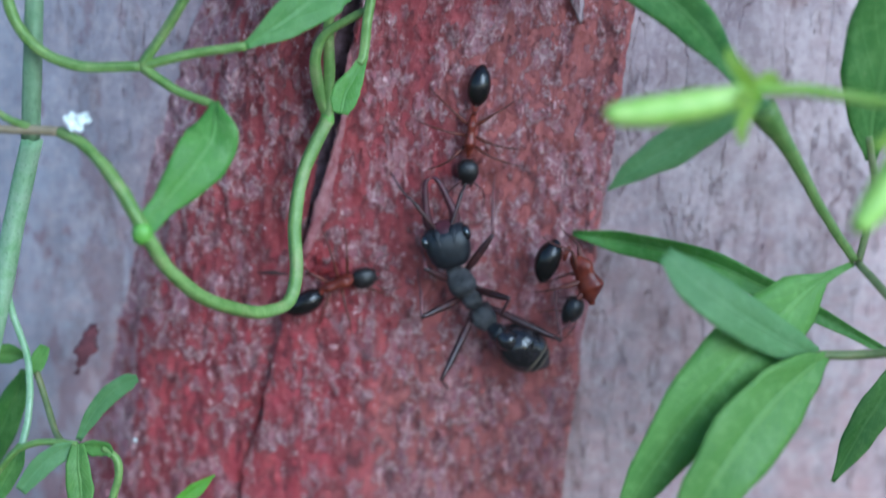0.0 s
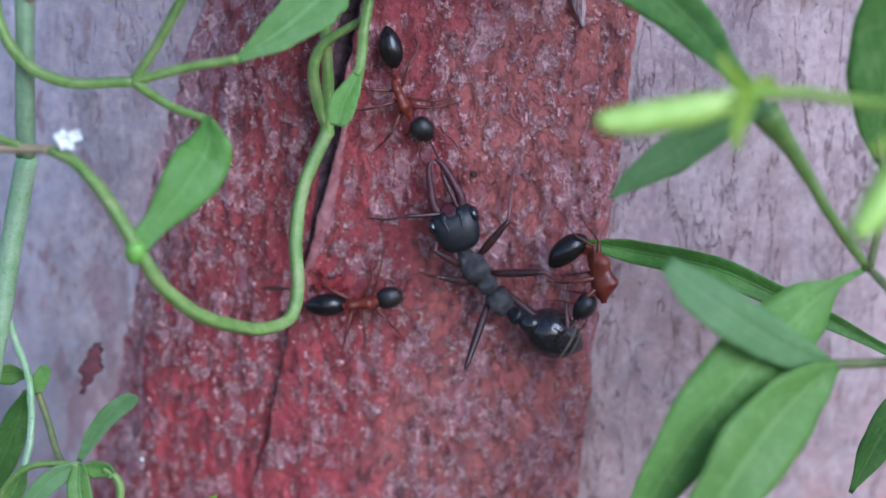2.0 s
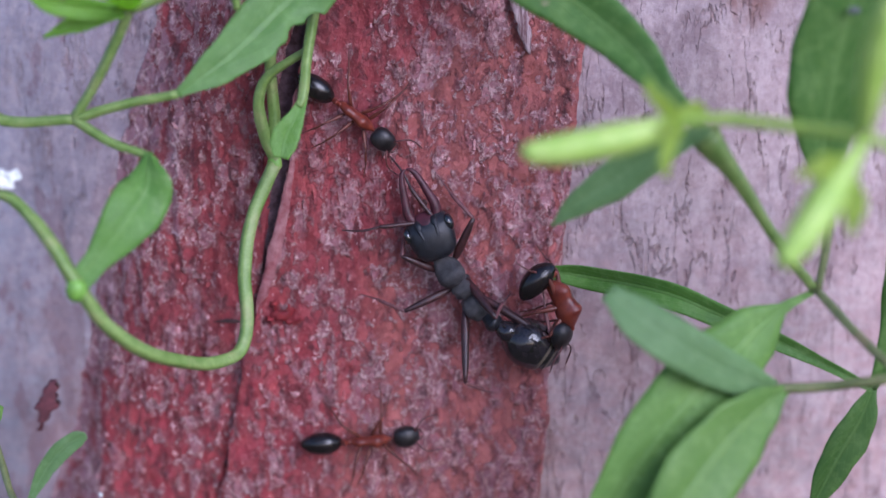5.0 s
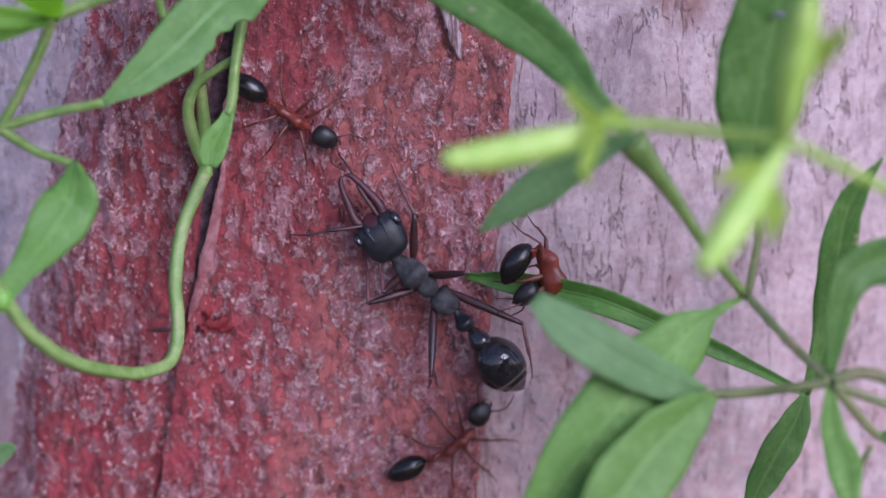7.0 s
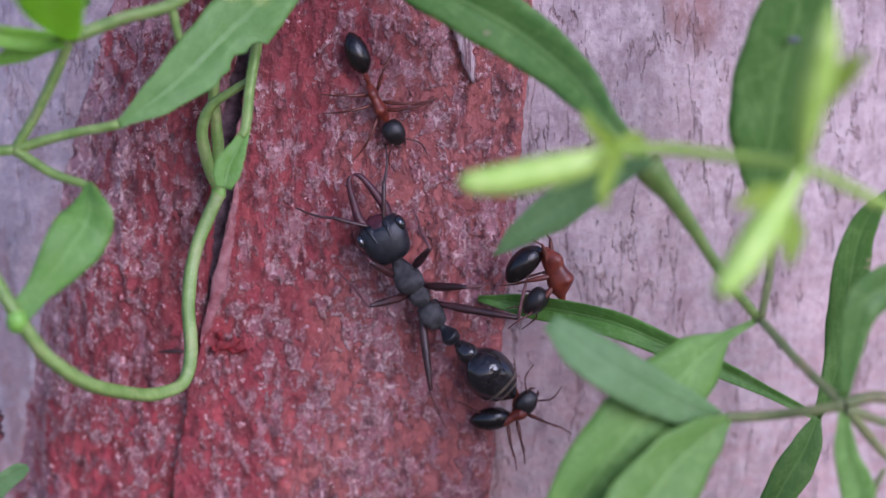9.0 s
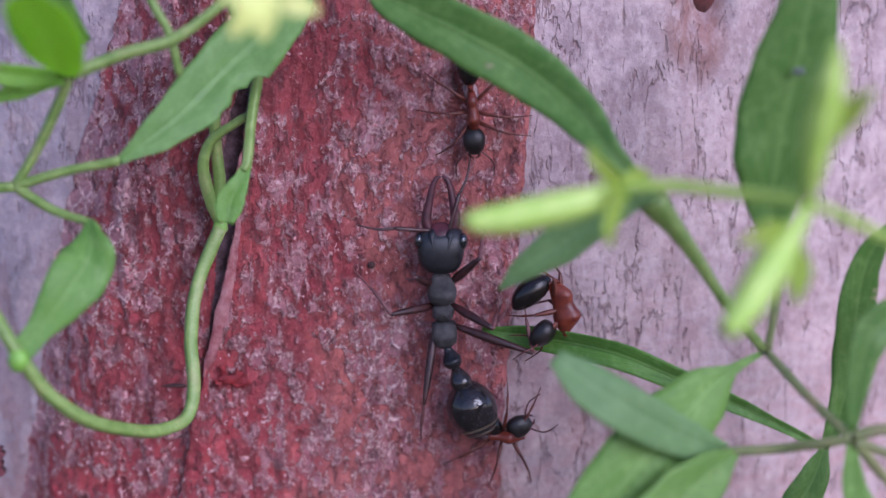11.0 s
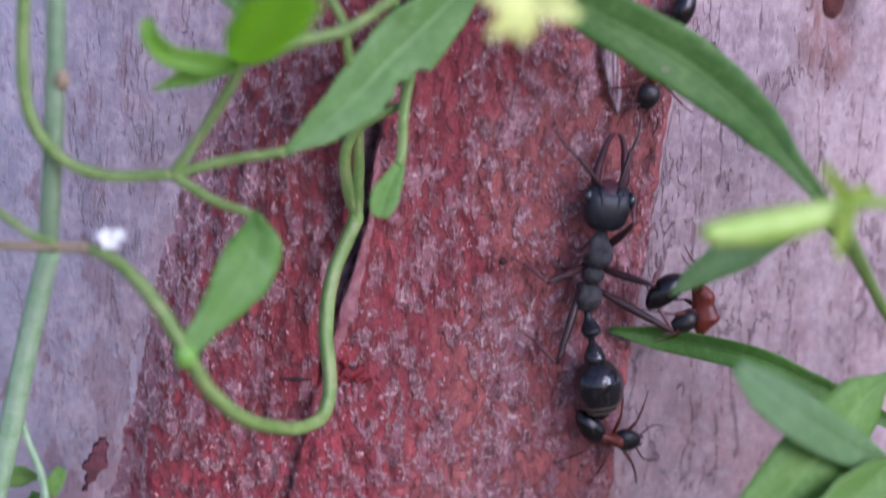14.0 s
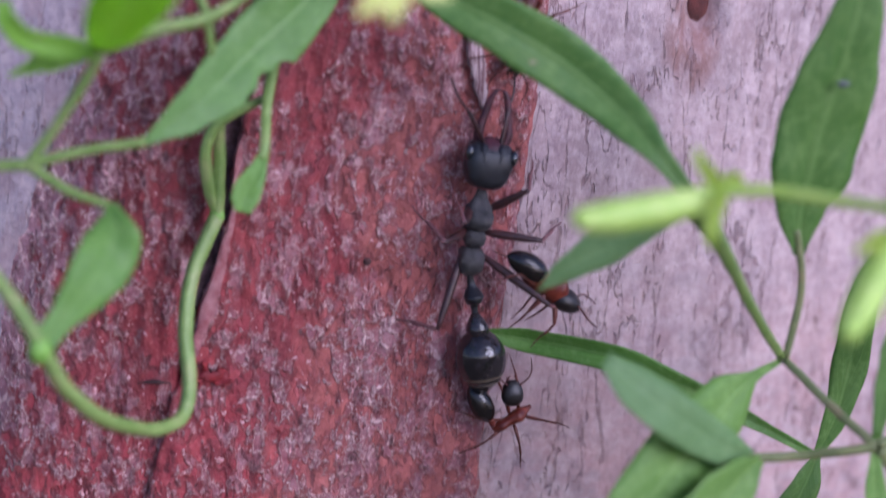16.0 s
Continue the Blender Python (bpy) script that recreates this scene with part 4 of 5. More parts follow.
leaf(herb, [(31.0, -16.0, -1.7), (28.0, -17.0, -3.1), (24.6, -19.0, -5.6), (21.3, -21.5, -8.2), (17.6, -23.0, -12.0), (13.6, -24.0, -17.5), (9.0, -25.0, -25.0)], [0.25, 0.45, 2.7, 3.5, 3.7, 3.3, 2.2, 0.3], LEAF_MID, fold=0.08, tilt=(0.25, 0.25))
leaf(herb, [(27.0, -20.6, -9.2), (23.0, -22.8, -6.9), (18.8, -24.2, -4.2), (15.6, -24.5, -1.9), (12.7, -24.0, 0.6)], [0.9, 1.6, 2.0, 2.1, 1.9, 0.9], LEAF_PALE, fold=0.10, tilt=((0, 0), (0.5, 0.55)))
stem(herb, [(26.4, -20.5, -9.1), (31.3, -21.0, -8.8), (34.6, -22.4, -8.0), (37.3, -23.1, -7.4)], [0.4, 0.4, 0.42], STEM_DULL)
leaf(herb, [(37.4, -10.5, -12.2), (33.6, -9.6, -10.3), (29.5, -8.9, -8.3), (24.0, -8.3, -5.8), (18.7, -7.0, -3.8), (12.1, -2.0, -3.5), (7.0, -0.9, -2.9)], [0.35, 0.5, 0.8, 1.1, 1.3, 1.2, 0.3], LEAF, fold=0.55)
leaf(herb, [(28.0, -20.9, -9.0), (25.0, -23.0, -10.7), (21.5, -25.5, -13.6), (17.8, -28.0, -18.0), (13.5, -29.0, -25.5)], [0.5, 2.0, 3.1, 3.4, 2.6, 0.3], LEAF_LIGHT, fold=0.3)
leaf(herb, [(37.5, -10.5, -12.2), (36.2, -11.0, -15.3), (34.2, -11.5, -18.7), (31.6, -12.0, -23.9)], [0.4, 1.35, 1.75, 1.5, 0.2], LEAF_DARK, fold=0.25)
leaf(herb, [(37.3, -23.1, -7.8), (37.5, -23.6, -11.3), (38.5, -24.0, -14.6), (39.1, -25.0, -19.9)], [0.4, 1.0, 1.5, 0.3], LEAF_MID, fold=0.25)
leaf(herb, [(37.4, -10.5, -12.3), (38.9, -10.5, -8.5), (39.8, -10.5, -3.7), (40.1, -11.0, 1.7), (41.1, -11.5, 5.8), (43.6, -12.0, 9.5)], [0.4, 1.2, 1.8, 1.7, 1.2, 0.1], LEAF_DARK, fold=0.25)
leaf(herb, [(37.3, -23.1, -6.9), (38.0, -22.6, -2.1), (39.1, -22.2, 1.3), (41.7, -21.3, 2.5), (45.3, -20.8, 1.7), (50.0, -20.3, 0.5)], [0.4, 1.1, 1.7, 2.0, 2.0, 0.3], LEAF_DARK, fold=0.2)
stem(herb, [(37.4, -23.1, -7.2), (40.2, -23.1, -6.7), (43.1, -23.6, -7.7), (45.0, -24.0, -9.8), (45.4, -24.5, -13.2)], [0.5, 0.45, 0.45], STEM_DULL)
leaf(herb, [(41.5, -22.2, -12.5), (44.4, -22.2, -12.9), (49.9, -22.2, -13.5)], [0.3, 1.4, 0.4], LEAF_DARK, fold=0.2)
stem(herb, [(37.6, -23.1, -7.6), (39.7, -22.6, -10.4), (41.7, -22.2, -12.6)], [0.45, 0.35], STEM_DULL)
stem(herb, [(37.6, -23.1, -7.6), (41.3, -22.6, -9.3), (47.9, -22.2, -11.9)], [0.4, 0.35], STEM_DULL)
stem(herb, [(39.3, -24.0, -19.7), (39.8, -23.6, -15.4), (40.9, -23.1, -13.0)], [0.25, 0.25], STEM_DULL)
stem(herb, [(43.2, -24.0, -19.8), (44.3, -24.0, -15.8), (45.4, -24.4, -13.0)], [0.5, 0.5], STEM_DULL)
bud(herb, [(5.8, -37.0, 14.5), (6.2, -37.0, 14.6), (9.0, -36.5, 14.8), (12.4, -36.0, 15.3), (15.5, -35.5, 15.9), (17.4, -35.0, 16.5)], [0.45, 0.95, 1.3, 1.35, 1.05, 0.5], BUD)
leaf(herb, [(17.6, -35.0, 16.5), (16.6, -35.6, 17.4), (15.8, -36.0, 18.3), (15.2, -36.0, 19.0), (15.0, -35.8, 19.9)], [0.6, 0.6, 0.55, 0.45, 0.2], SEPAL, fold=0.3, name="sepal")
leaf(herb, [(17.4, -35.0, 16.6), (17.0, -35.9, 15.8), (16.5, -36.5, 14.7), (16.2, -36.9, 13.7), (16.3, -37.0, 12.5)], [0.6, 0.62, 0.6, 0.5, 0.2], SEPAL, fold=0.3, name="sepal")
leaf(herb, [(17.7, -35.0, 16.5), (16.6, -36.6, 16.5), (15.4, -37.0, 16.1)], [0.55, 0.5, 0.1], SEPAL, fold=0.3, name="sepal")
leaf(herb, [(17.1, -35.0, 16.6), (18.7, -34.0, 17.3), (19.8, -33.5, 16.8)], [0.4, 0.6, 0.1], SEPAL, fold=0.3, name="sepal")
bud(herb, [(30.5, -40.0, 15.9), (30.5, -41.7, 19.3), (30.9, -42.6, 22.3), (31.3, -43.6, 25.0), (31.5, -44.5, 28.0)], [0.45, 1.0, 1.35, 1.1, 0.3], BUD)
leaf(herb, [(31.5, -42.6, 21.0), (32.7, -43.6, 23.1), (34.1, -44.5, 24.7)], [0.5, 0.9, 0.3], SEPAL, fold=0.3, name="sepal")
bud(herb, [(30.5, -40.0, 15.7), (29.0, -40.9, 13.6), (27.4, -42.0, 11.6), (25.6, -43.6, 9.4), (23.9, -45.1, 7.7)], [0.45, 0.9, 1.45, 1.3, 0.7], BUD)
leaf(herb, [(29.2, -40.9, 14.0), (27.2, -42.2, 14.2), (25.1, -42.6, 13.5)], [0.6, 0.95, 0.15], SEPAL, fold=0.3, name="sepal")
leaf(herb, [(29.0, -40.9, 13.6), (29.5, -41.7, 11.2), (29.3, -42.2, 9.0)], [0.6, 1.0, 0.2], SEPAL, fold=0.3, name="sepal")
flower = tagged(new("yellow_flower"), "pale yellow flower hanging close before the bark", "flower")
# a white dust speck on the bark, modelled as a tiny ball
v, f = ball(-35.6, 0.6, -25.5, 0.22, 0.2, 0.2, 6, 8)
grain = tagged(new("seed", mesh("seed", v, f, WHITE_PETAL)), "tiny white speck of dust stuck on the bark", "seed")
v, f = ball(33.4, -18.6, 22.9, 0.6, 0.12, 0.35, 8, 12)
part("leaf_spot", mesh("leaf_spot", v, f, DARK_SPOT), herb, "dark spot on a leaf")
petals(flower, (-8.3, -38.0, 32.0), 4.0, 1.0, 7, YELLOW_PETAL, 0.3)
stem(flower, [(-8.3, -37.6, 32.0), (-9.5, -39.5, 40), (-11, -41, 55), (-12, -38, 80), (-16, -20, 120), (-20, 3, 150)], [0.4, 0.45, 0.5], STEM_YOUNG)


# ---- ants ----
def aimed(origin, way):
    """A pose at origin (millimetres) whose x axis runs along way."""
    x = Vector(way).normalized()
    y = Vector((0, 0, 1)).cross(x).normalized()
    z = x.cross(y)
    m = Matrix((x, y, z)).transposed().to_4x4()
    m.translation = Vector(origin) * MM
    return m


def on_bark(x, z, heading, height, roll=0.0):
    """A pose on the bark's front: x axis along the heading, z axis out of the bark."""
    c, s = math.cos(radians(heading)), math.sin(radians(heading))
    m = Matrix(((c, -s, 0), (0, 0, -1), (s, c, 0))).to_4x4() @ Matrix.Rotation(radians(roll), 4, "X")
    m.translation = Vector((x, -height, z)) * MM
    return m


def limb(name, length, radii, material, parent, m, bend=0.0, label=""):
    v, f = tube([(0, 0, 0), (length * 0.5, 0, bend), (length, 0, 0)], radii, 8, 10)
    ob = part(name, mesh(name, v, f, material), parent, label)
    ob.matrix_basis = m
    return ob


def bull_ant():
    ant = tagged(new("bull_ant"), "large black bull ant with long purplish jaws, held on the bark", "ant")
    got = {"ant": ant, "leg": {}}
    front = loft([(0.35, 0.05, 0.35, 0.4), (0.55, 0.15, 0.95, 0.9), (0.95, 0.28, 1.24, 1.2), (1.55, 0.3, 1.36, 1.28), (2.3, 0.15, 1.12, 1.02), (3.0, -0.1, 0.68, 0.62), (3.7, -0.2, 0.4, 0.4)], 30, 2.2, 34)
    mid = loft([(-1.15, -0.25, 0.4, 0.4), (-0.9, -0.1, 0.72, 0.66), (-0.45, 0.02, 0.98, 0.84), (0.1, 0.06, 0.94, 0.84), (0.42, -0.05, 0.6, 0.6), (0.7, -0.2, 0.35, 0.4)], 28, 2.3, 28)
    rear = loft([(-3.35, -0.4, 0.4, 0.4), (-3.1, -0.2, 0.86, 0.78), (-2.4, 0.12, 1.14, 0.98), (-1.7, 0.14, 1.16, 0.95), (-1.25, 0.0, 0.92, 0.78), (-1.0, -0.2, 0.5, 0.5)], 28, 2.6, 28)
    v, f = joined(front, mid, rear)
    v = [Vector((q.x * 1.12, q.y, q.z)) for q in v]
    v = [q + q.normalized() * MM * 0.16 * fbm(q.x * 2200, q.y * 2600, q.z * 2600, 3) for q in v]
    hips = []
    for x in (2.3, 0.3, -1.7):
        for s in (1, -1):
            hips.append(tube([(x, 0.35 * s, -0.45), (x, 0.75 * s, -0.6), (x, 1.05 * s, -0.5)], [0.5, 0.5, 0.3], 10, 6))
    v, f = joined((v, f), *hips)
    part("mesosoma", mesh("mesosoma", v, f, BULL_MATT), ant, "matt grey-black mesosoma")
    head = part("head", mesh("head", *loft([(-2.1, 0, 0.7, 0.7), (-1.95, 0, 1.35, 1.1), (-1.3, 0.05, 1.9, 1.45), (0.0, 0.1, 2.2, 1.55), (1.0, 0.08, 2.2, 1.42), (1.6, -0.02, 2.05, 1.12), (1.95, -0.1, 1.75, 0.8), (2.1, -0.1, 1.3, 0.45)], 36, 2.9), BULL_HEAD_SKIN), ant, "black squarish head")
    got["head"] = head
    for s in (1, -1):
        ridge = tube([(-0.4, 0.62 * s, 1.5), (0.5, 0.72 * s, 1.52), (1.2, 0.84 * s, 1.32), (1.75, 0.95 * s, 0.95)], [0.03, 0.13, 0.2, 0.12], 10, 16)
        part("frontal_ridge", mesh("frontal_ridge", *ridge, BULL_HEAD_SKIN), head)
        part("antenna_socket", mesh("antenna_socket", *loft([(0.9, 0.9, 0.12, 0.1), (1.3, 0.98, 0.34, 0.4), (1.75, 0.78, 0.36, 0.4), (2.05, 0.5, 0.2, 0.2)], 12), BULL_HEAD_SKIN), head).location = (0, 0.8 * s * MM, 0)
        part("eye", mesh("eye", *ball(0.95, 2.02 * s, 0.62, 0.82, 0.48, 0.78, 14, 20), EYE), head, "bulging glossy black eye")
        v, f = tube([(1.7, 1.1 * s, -0.1), (2.8, 1.34 * s, -0.1), (4.2, 1.12 * s, -0.15), (5.6, 0.85 * s, -0.2), (6.5, 0.5 * s, -0.25), (6.8, 0.05 * s, -0.3)], [0.5, 0.48, 0.38, 0.3, 0.24, 0.08], 10, 24)
        teeth = []
        for k, x in enumerate((3.2, 3.9, 4.6, 5.2, 5.8, 6.3)):
            y = (1.2 - 0.17 * (x - 2.8)) * s
            size = 0.34 if k % 2 else 0.22
            teeth.append(tube([(x, y, -0.32), (x + 0.12, y - size * s, -0.34)], [0.10, 0.01], 5, 2))
        v, f = joined((v, f), *teeth)
        part("mandible", mesh("mandible", v, f, MANDIBLE), head, "long toothed purplish jaw")
    part("clypeus", mesh("clypeus", *loft([(0.9, 1.1, 0.3, 0.2), (1.4, 0.92, 0.62, 0.32), (1.9, 0.5, 0.95, 0.42), (2.35, 0.1, 0.8, 0.28), (2.55, 0, 0.4, 0.1)], 18), MANDIBLE), head, "purplish shield above the jaws")
    for key, s in (("left", 1), ("right", -1)):
        v, f = tube([(0, 0, 0), (1.6, 0, 0.25), (3.4, 0, 0.2), (3.6, 0.05 * s, 0.1), (5.2, 0.25 * s, 0.0), (7.0, 0.1 * s, -0.5)], [0.21, 0.2, 0.22, 0.13, 0.13, 0.11, 0.07], 8, 24)
        ob = part("antenna", mesh("antenna", v, f, LEG_DARK), head, "thin red-black antenna")
        ob.matrix_basis = aimed((1.85, 0.75 * s, 0.45), (1, 0.3 * s, 0))
        got["antenna_" + key] = ob
    got["petiole"] = part("petiole", mesh("petiole", *loft([(-1.7, -0.2, 0.24, 0.24), (-0.95, -0.15, 0.32, 0.32), (-0.6, 0.05, 0.62, 0.7), (0, 0.2, 0.76, 0.95), (0.5, 0, 0.55, 0.6), (1.1, -0.2, 0.3, 0.3), (2.2, -0.2, 0.28, 0.28)], 16, 2.3, 36), BULL_HEAD_SKIN), ant)
    got["postpetiole"] = part("postpetiole", mesh("postpetiole", *loft([(-1.1, 0, 0.7, 0.7), (-0.8, 0.05, 0.95, 0.95), (-0.1, 0.05, 1.02, 1.02), (0.7, -0.05, 0.66, 0.7), (1.2, -0.15, 0.32, 0.32)], 18), BULL_GLOSS), ant, "glossy black waist segment")
    gaster = part("gaster", mesh("gaster", *loft([(-1.75, 0, 1.78, 1.65), (-1.5, 0, 1.9, 1.75), (-0.7, 0.05, 2.1, 1.95), (0.3, 0.1, 2.06, 1.95), (1.2, 0.05, 1.66, 1.6), (1.85, 0, 1.05, 1.0), (2.2, 0, 0.5, 0.5)], 30, 2.05), BULL_GLOSS), ant, "large glossy black gaster")
    got["gaster"] = gaster
    part("gaster_band", mesh("gaster_band", *loft([(-2.05, 0, 1.5, 1.38), (-1.88, 0, 1.72, 1.58), (-1.65, 0, 1.78, 1.64)], 26, 2.05, 8), BAND), gaster, "thin yellowish band between the plates")
    part("gaster_band", mesh("gaster_band", *loft([(-2.62, -0.12, 1.1, 1.0), (-2.52, -0.1, 1.28, 1.18), (-2.4, -0.06, 1.36, 1.26)], 26, 2.05, 6), BAND), gaster, "thin yellowish band between the plates")
    part("gaster_tip", mesh("gaster_tip", *loft([(-3.5, -0.5, 0.1, 0.1), (-3.25, -0.4, 0.5, 0.45), (-2.8, -0.2, 0.95, 0.85), (-2.35, -0.05, 1.35, 1.25), (-1.95, 0, 1.6, 1.46)], 24, 2.05), BULL_GLOSS), gaster, "tapering glossy black tip")
    for ob in (gaster, *gaster.children):
        ob.data.transform(Matrix.Scale(1.1, 4))
    got["petiole"].data.transform(Matrix.Diagonal((1, 1.18, 1.12, 1)))
    rng, tufts = random.Random(5), []
    for k in range(120):
        a, x = rng.uniform(0, 6.283), rng.uniform(-2.4, 1.4)
        r = 1.1 * along([0.9, 1.35, 1.9, 2.08, 2.0, 1.62, 1.2], (x + 2.9) / 4.6)
        root = Vector((x, r * math.cos(a), 0.05 + 0.95 * r * math.sin(a)))
        out = Vector((rng.uniform(-0.6, -0.1), math.cos(a), math.sin(a))).normalized() * rng.uniform(0.14, 0.32)
        tufts.append(tube([root, root + out * 0.5, root + out + Vector((-0.08, 0, 0))], [0.012, 0.010, 0.003], 3, 2))
    tagged(part("hairs", mesh("hairs", *joined(*tufts), HAIR), gaster, "fine pale hairs"), kind="stuff")
    for key, x, s, thigh, shin in (("LF", 2.3, 1, 4.0, 4.2), ("LM", 0.3, 1, 5.0, 5.8), ("LH", -1.7, 1, 7.4, 5.8), ("RF", 2.3, -1, 4.9, 6.0), ("RM", 0.3, -1, 5.4, 6.0), ("RH", -1.7, -1, 8.0, 5.6)):
        leg = limb("leg", thigh, [0.26, 0.42, 0.36, 0.2], LEG_DARK, ant, aimed((x, 0.8 * s, -0.55), (0, s, 0.2)), 0.12, "dark red-black leg")
        v, f = tube([(0, 0, 0), (shin * 0.5, 0, 0.1), (shin * 0.62, 0, 0.0), (shin * 0.85, 0.1 * s, -0.05), (shin, 0.2 * s, 0.05)], [0.17, 0.2, 0.12, 0.08, 0.07, 0.05], 8, 16)
        lower = part("shin", mesh("shin", v, f, SHIN), leg, "thin red-brown shin and foot")
        lower.matrix_basis = aimed((thigh, 0, 0), (0.6, 0, -0.8))
        got["leg"][key] = (leg, lower, Vector((x, 0.8 * s, -0.55)), thigh)
    return got


def small_ant(label, curl=0.0, bulk=1.0):
    ant = tagged(new("meat_ant"), label, "ant", "small red and black ants")
    got = {"ant": ant, "leg": []}
    chest = loft([(-2.0, -0.3, 0.2, 0.2), (-1.7, -0.1, 0.42, 0.5), (-1.1, 0.12, 0.56, 0.72), (-0.4, 0.1, 0.54, 0.68), (0.1, 0.14, 0.6, 0.78), (0.75, 0.2, 0.74, 0.92), (1.4, 0.0, 0.52, 0.62), (1.9, -0.1, 0.26, 0.28), (2.2, -0.12, 0.2, 0.2)], 18, 2.2, 36)
    chest = moved(chest, Matrix.Diagonal((bulk, bulk * bulk * 0.84, bulk * bulk, 1)))
    part("mesosoma", mesh("mesosoma", *chest, ANT_RED), ant, "orange-red mesosoma")
    got["waist"] = part("petiole", mesh("petiole", *loft([(-0.7, 0, 0.2, 0.2), (-0.3, 0.05, 0.26, 0.28), (0, 0.3, 0.28, 0.5), (0.3, 0.05, 0.24, 0.26), (0.8, 0, 0.18, 0.18)], 12, 2.2, 16), ANT_RED), ant)
    head = part("head", mesh("head", *loft([(-1.2, 0, 0.3, 0.3), (-1.08, 0, 0.66, 0.56), (-0.6, 0.05, 0.98, 0.8), (0.1, 0.05, 1.02, 0.84), (0.7, 0, 0.84, 0.66), (1.1, -0.05, 0.55, 0.42), (1.22, -0.05, 0.3, 0.2)], 20, 2.4), ANT_HEAD), ant, "black head")
    head.data.transform(Matrix.Scale(bulk ** 0.6, 4))
    got["head"] = head
    for s in (1, -1):
        part("eye", mesh("eye", *ball(0.05, 0.78 * s, 0.32, 0.2, 0.14, 0.18, 8, 10), EYE), head)
        part("mandible", mesh("mandible", *tube([(0.85, 0.42 * s, -0.15), (1.3, 0.42 * s, -0.2), (1.6, 0.12 * s, -0.25)], [0.17, 0.14, 0.03], 8, 8), LEG_RED), head)
        v, f = tube([(0.65, 0.3 * s, 0.3), (1.2, 1.0 * s, 0.5), (1.75, 1.55 * s, 0.35), (2.4, 1.75 * s, 0.1), (3.3, 1.7 * s, -0.2)], [0.09, 0.08, 0.08, 0.07, 0.05], 7, 18)
        part("antenna", mesh("antenna", v, f, LEG_RED), head)
    gaster = part("gaster", mesh("gaster", *loft([(-2.1, -0.1, 0.1, 0.1), (-1.9, -0.05, 0.45, 0.42), (-1.3, 0.05, 0.95, 0.88), (-0.3, 0.1, 1.26, 1.15), (0.7, 0.08, 1.18, 1.08), (1.4, 0, 0.75, 0.7), (1.8, -0.1, 0.25, 0.25)], 22, 2.05), ANT_BLACK), ant, "glossy black oval gaster")
    gaster.data.transform(Matrix.Diagonal((bulk ** 0.5 * 1.04, bulk ** 0.5 * 0.86, bulk ** 0.5 * 0.92, 1)))
    got["gaster"] = gaster
    for k, (x, reach) in enumerate(((1.0, 0.75), (0.1, 0.05), (-0.9, -0.75))):
        for s in (1, -1):
            fore = reach + 0.35 * math.sin(2.7 * k + 1.9 * s + 3 * bulk)
            wide, lift = 1.0, 0.45
            if curl:
                fore, wide, lift = ((0.5, 0.55, -0.7), (-0.1, 0.6, -0.8), (-1.5, 0.30, 0.35))[k]
            leg = limb("leg", 2.3, [r * bulk ** 2 for r in (0.13, 0.19, 0.16, 0.1)], ANT_LEG, ant, aimed((x, 0.35 * s, -0.3), (fore, s * wide, lift)), 0.08)
            v, f = tube([(0, 0, 0), (1.3, 0, 0.05), (1.7, 0, -0.05), (2.6, 0.1 * s, 0.05), (3.3, 0.2 * s, 0.2)], [0.1, 0.12, 0.08, 0.06, 0.04], 7, 14)
            lower = part("shin", mesh("shin", v, f, ANT_LEG), leg)
            lower.matrix_basis = aimed((2.3, 0, 0), (0.62, 0.15 * s * fore, -0.78))
            got["leg"].append((leg, Vector((x, 0.35 * s, -0.3)), fore, s, wide, lift))
    return got


bull = bull_ant()
puller = small_ant("small red and black ant tugging at an antenna")
runner = small_ant("small red and black ant running across the bark")
biter = small_ant("small red and black ant curled up biting a leg", 0.4, 1.22)


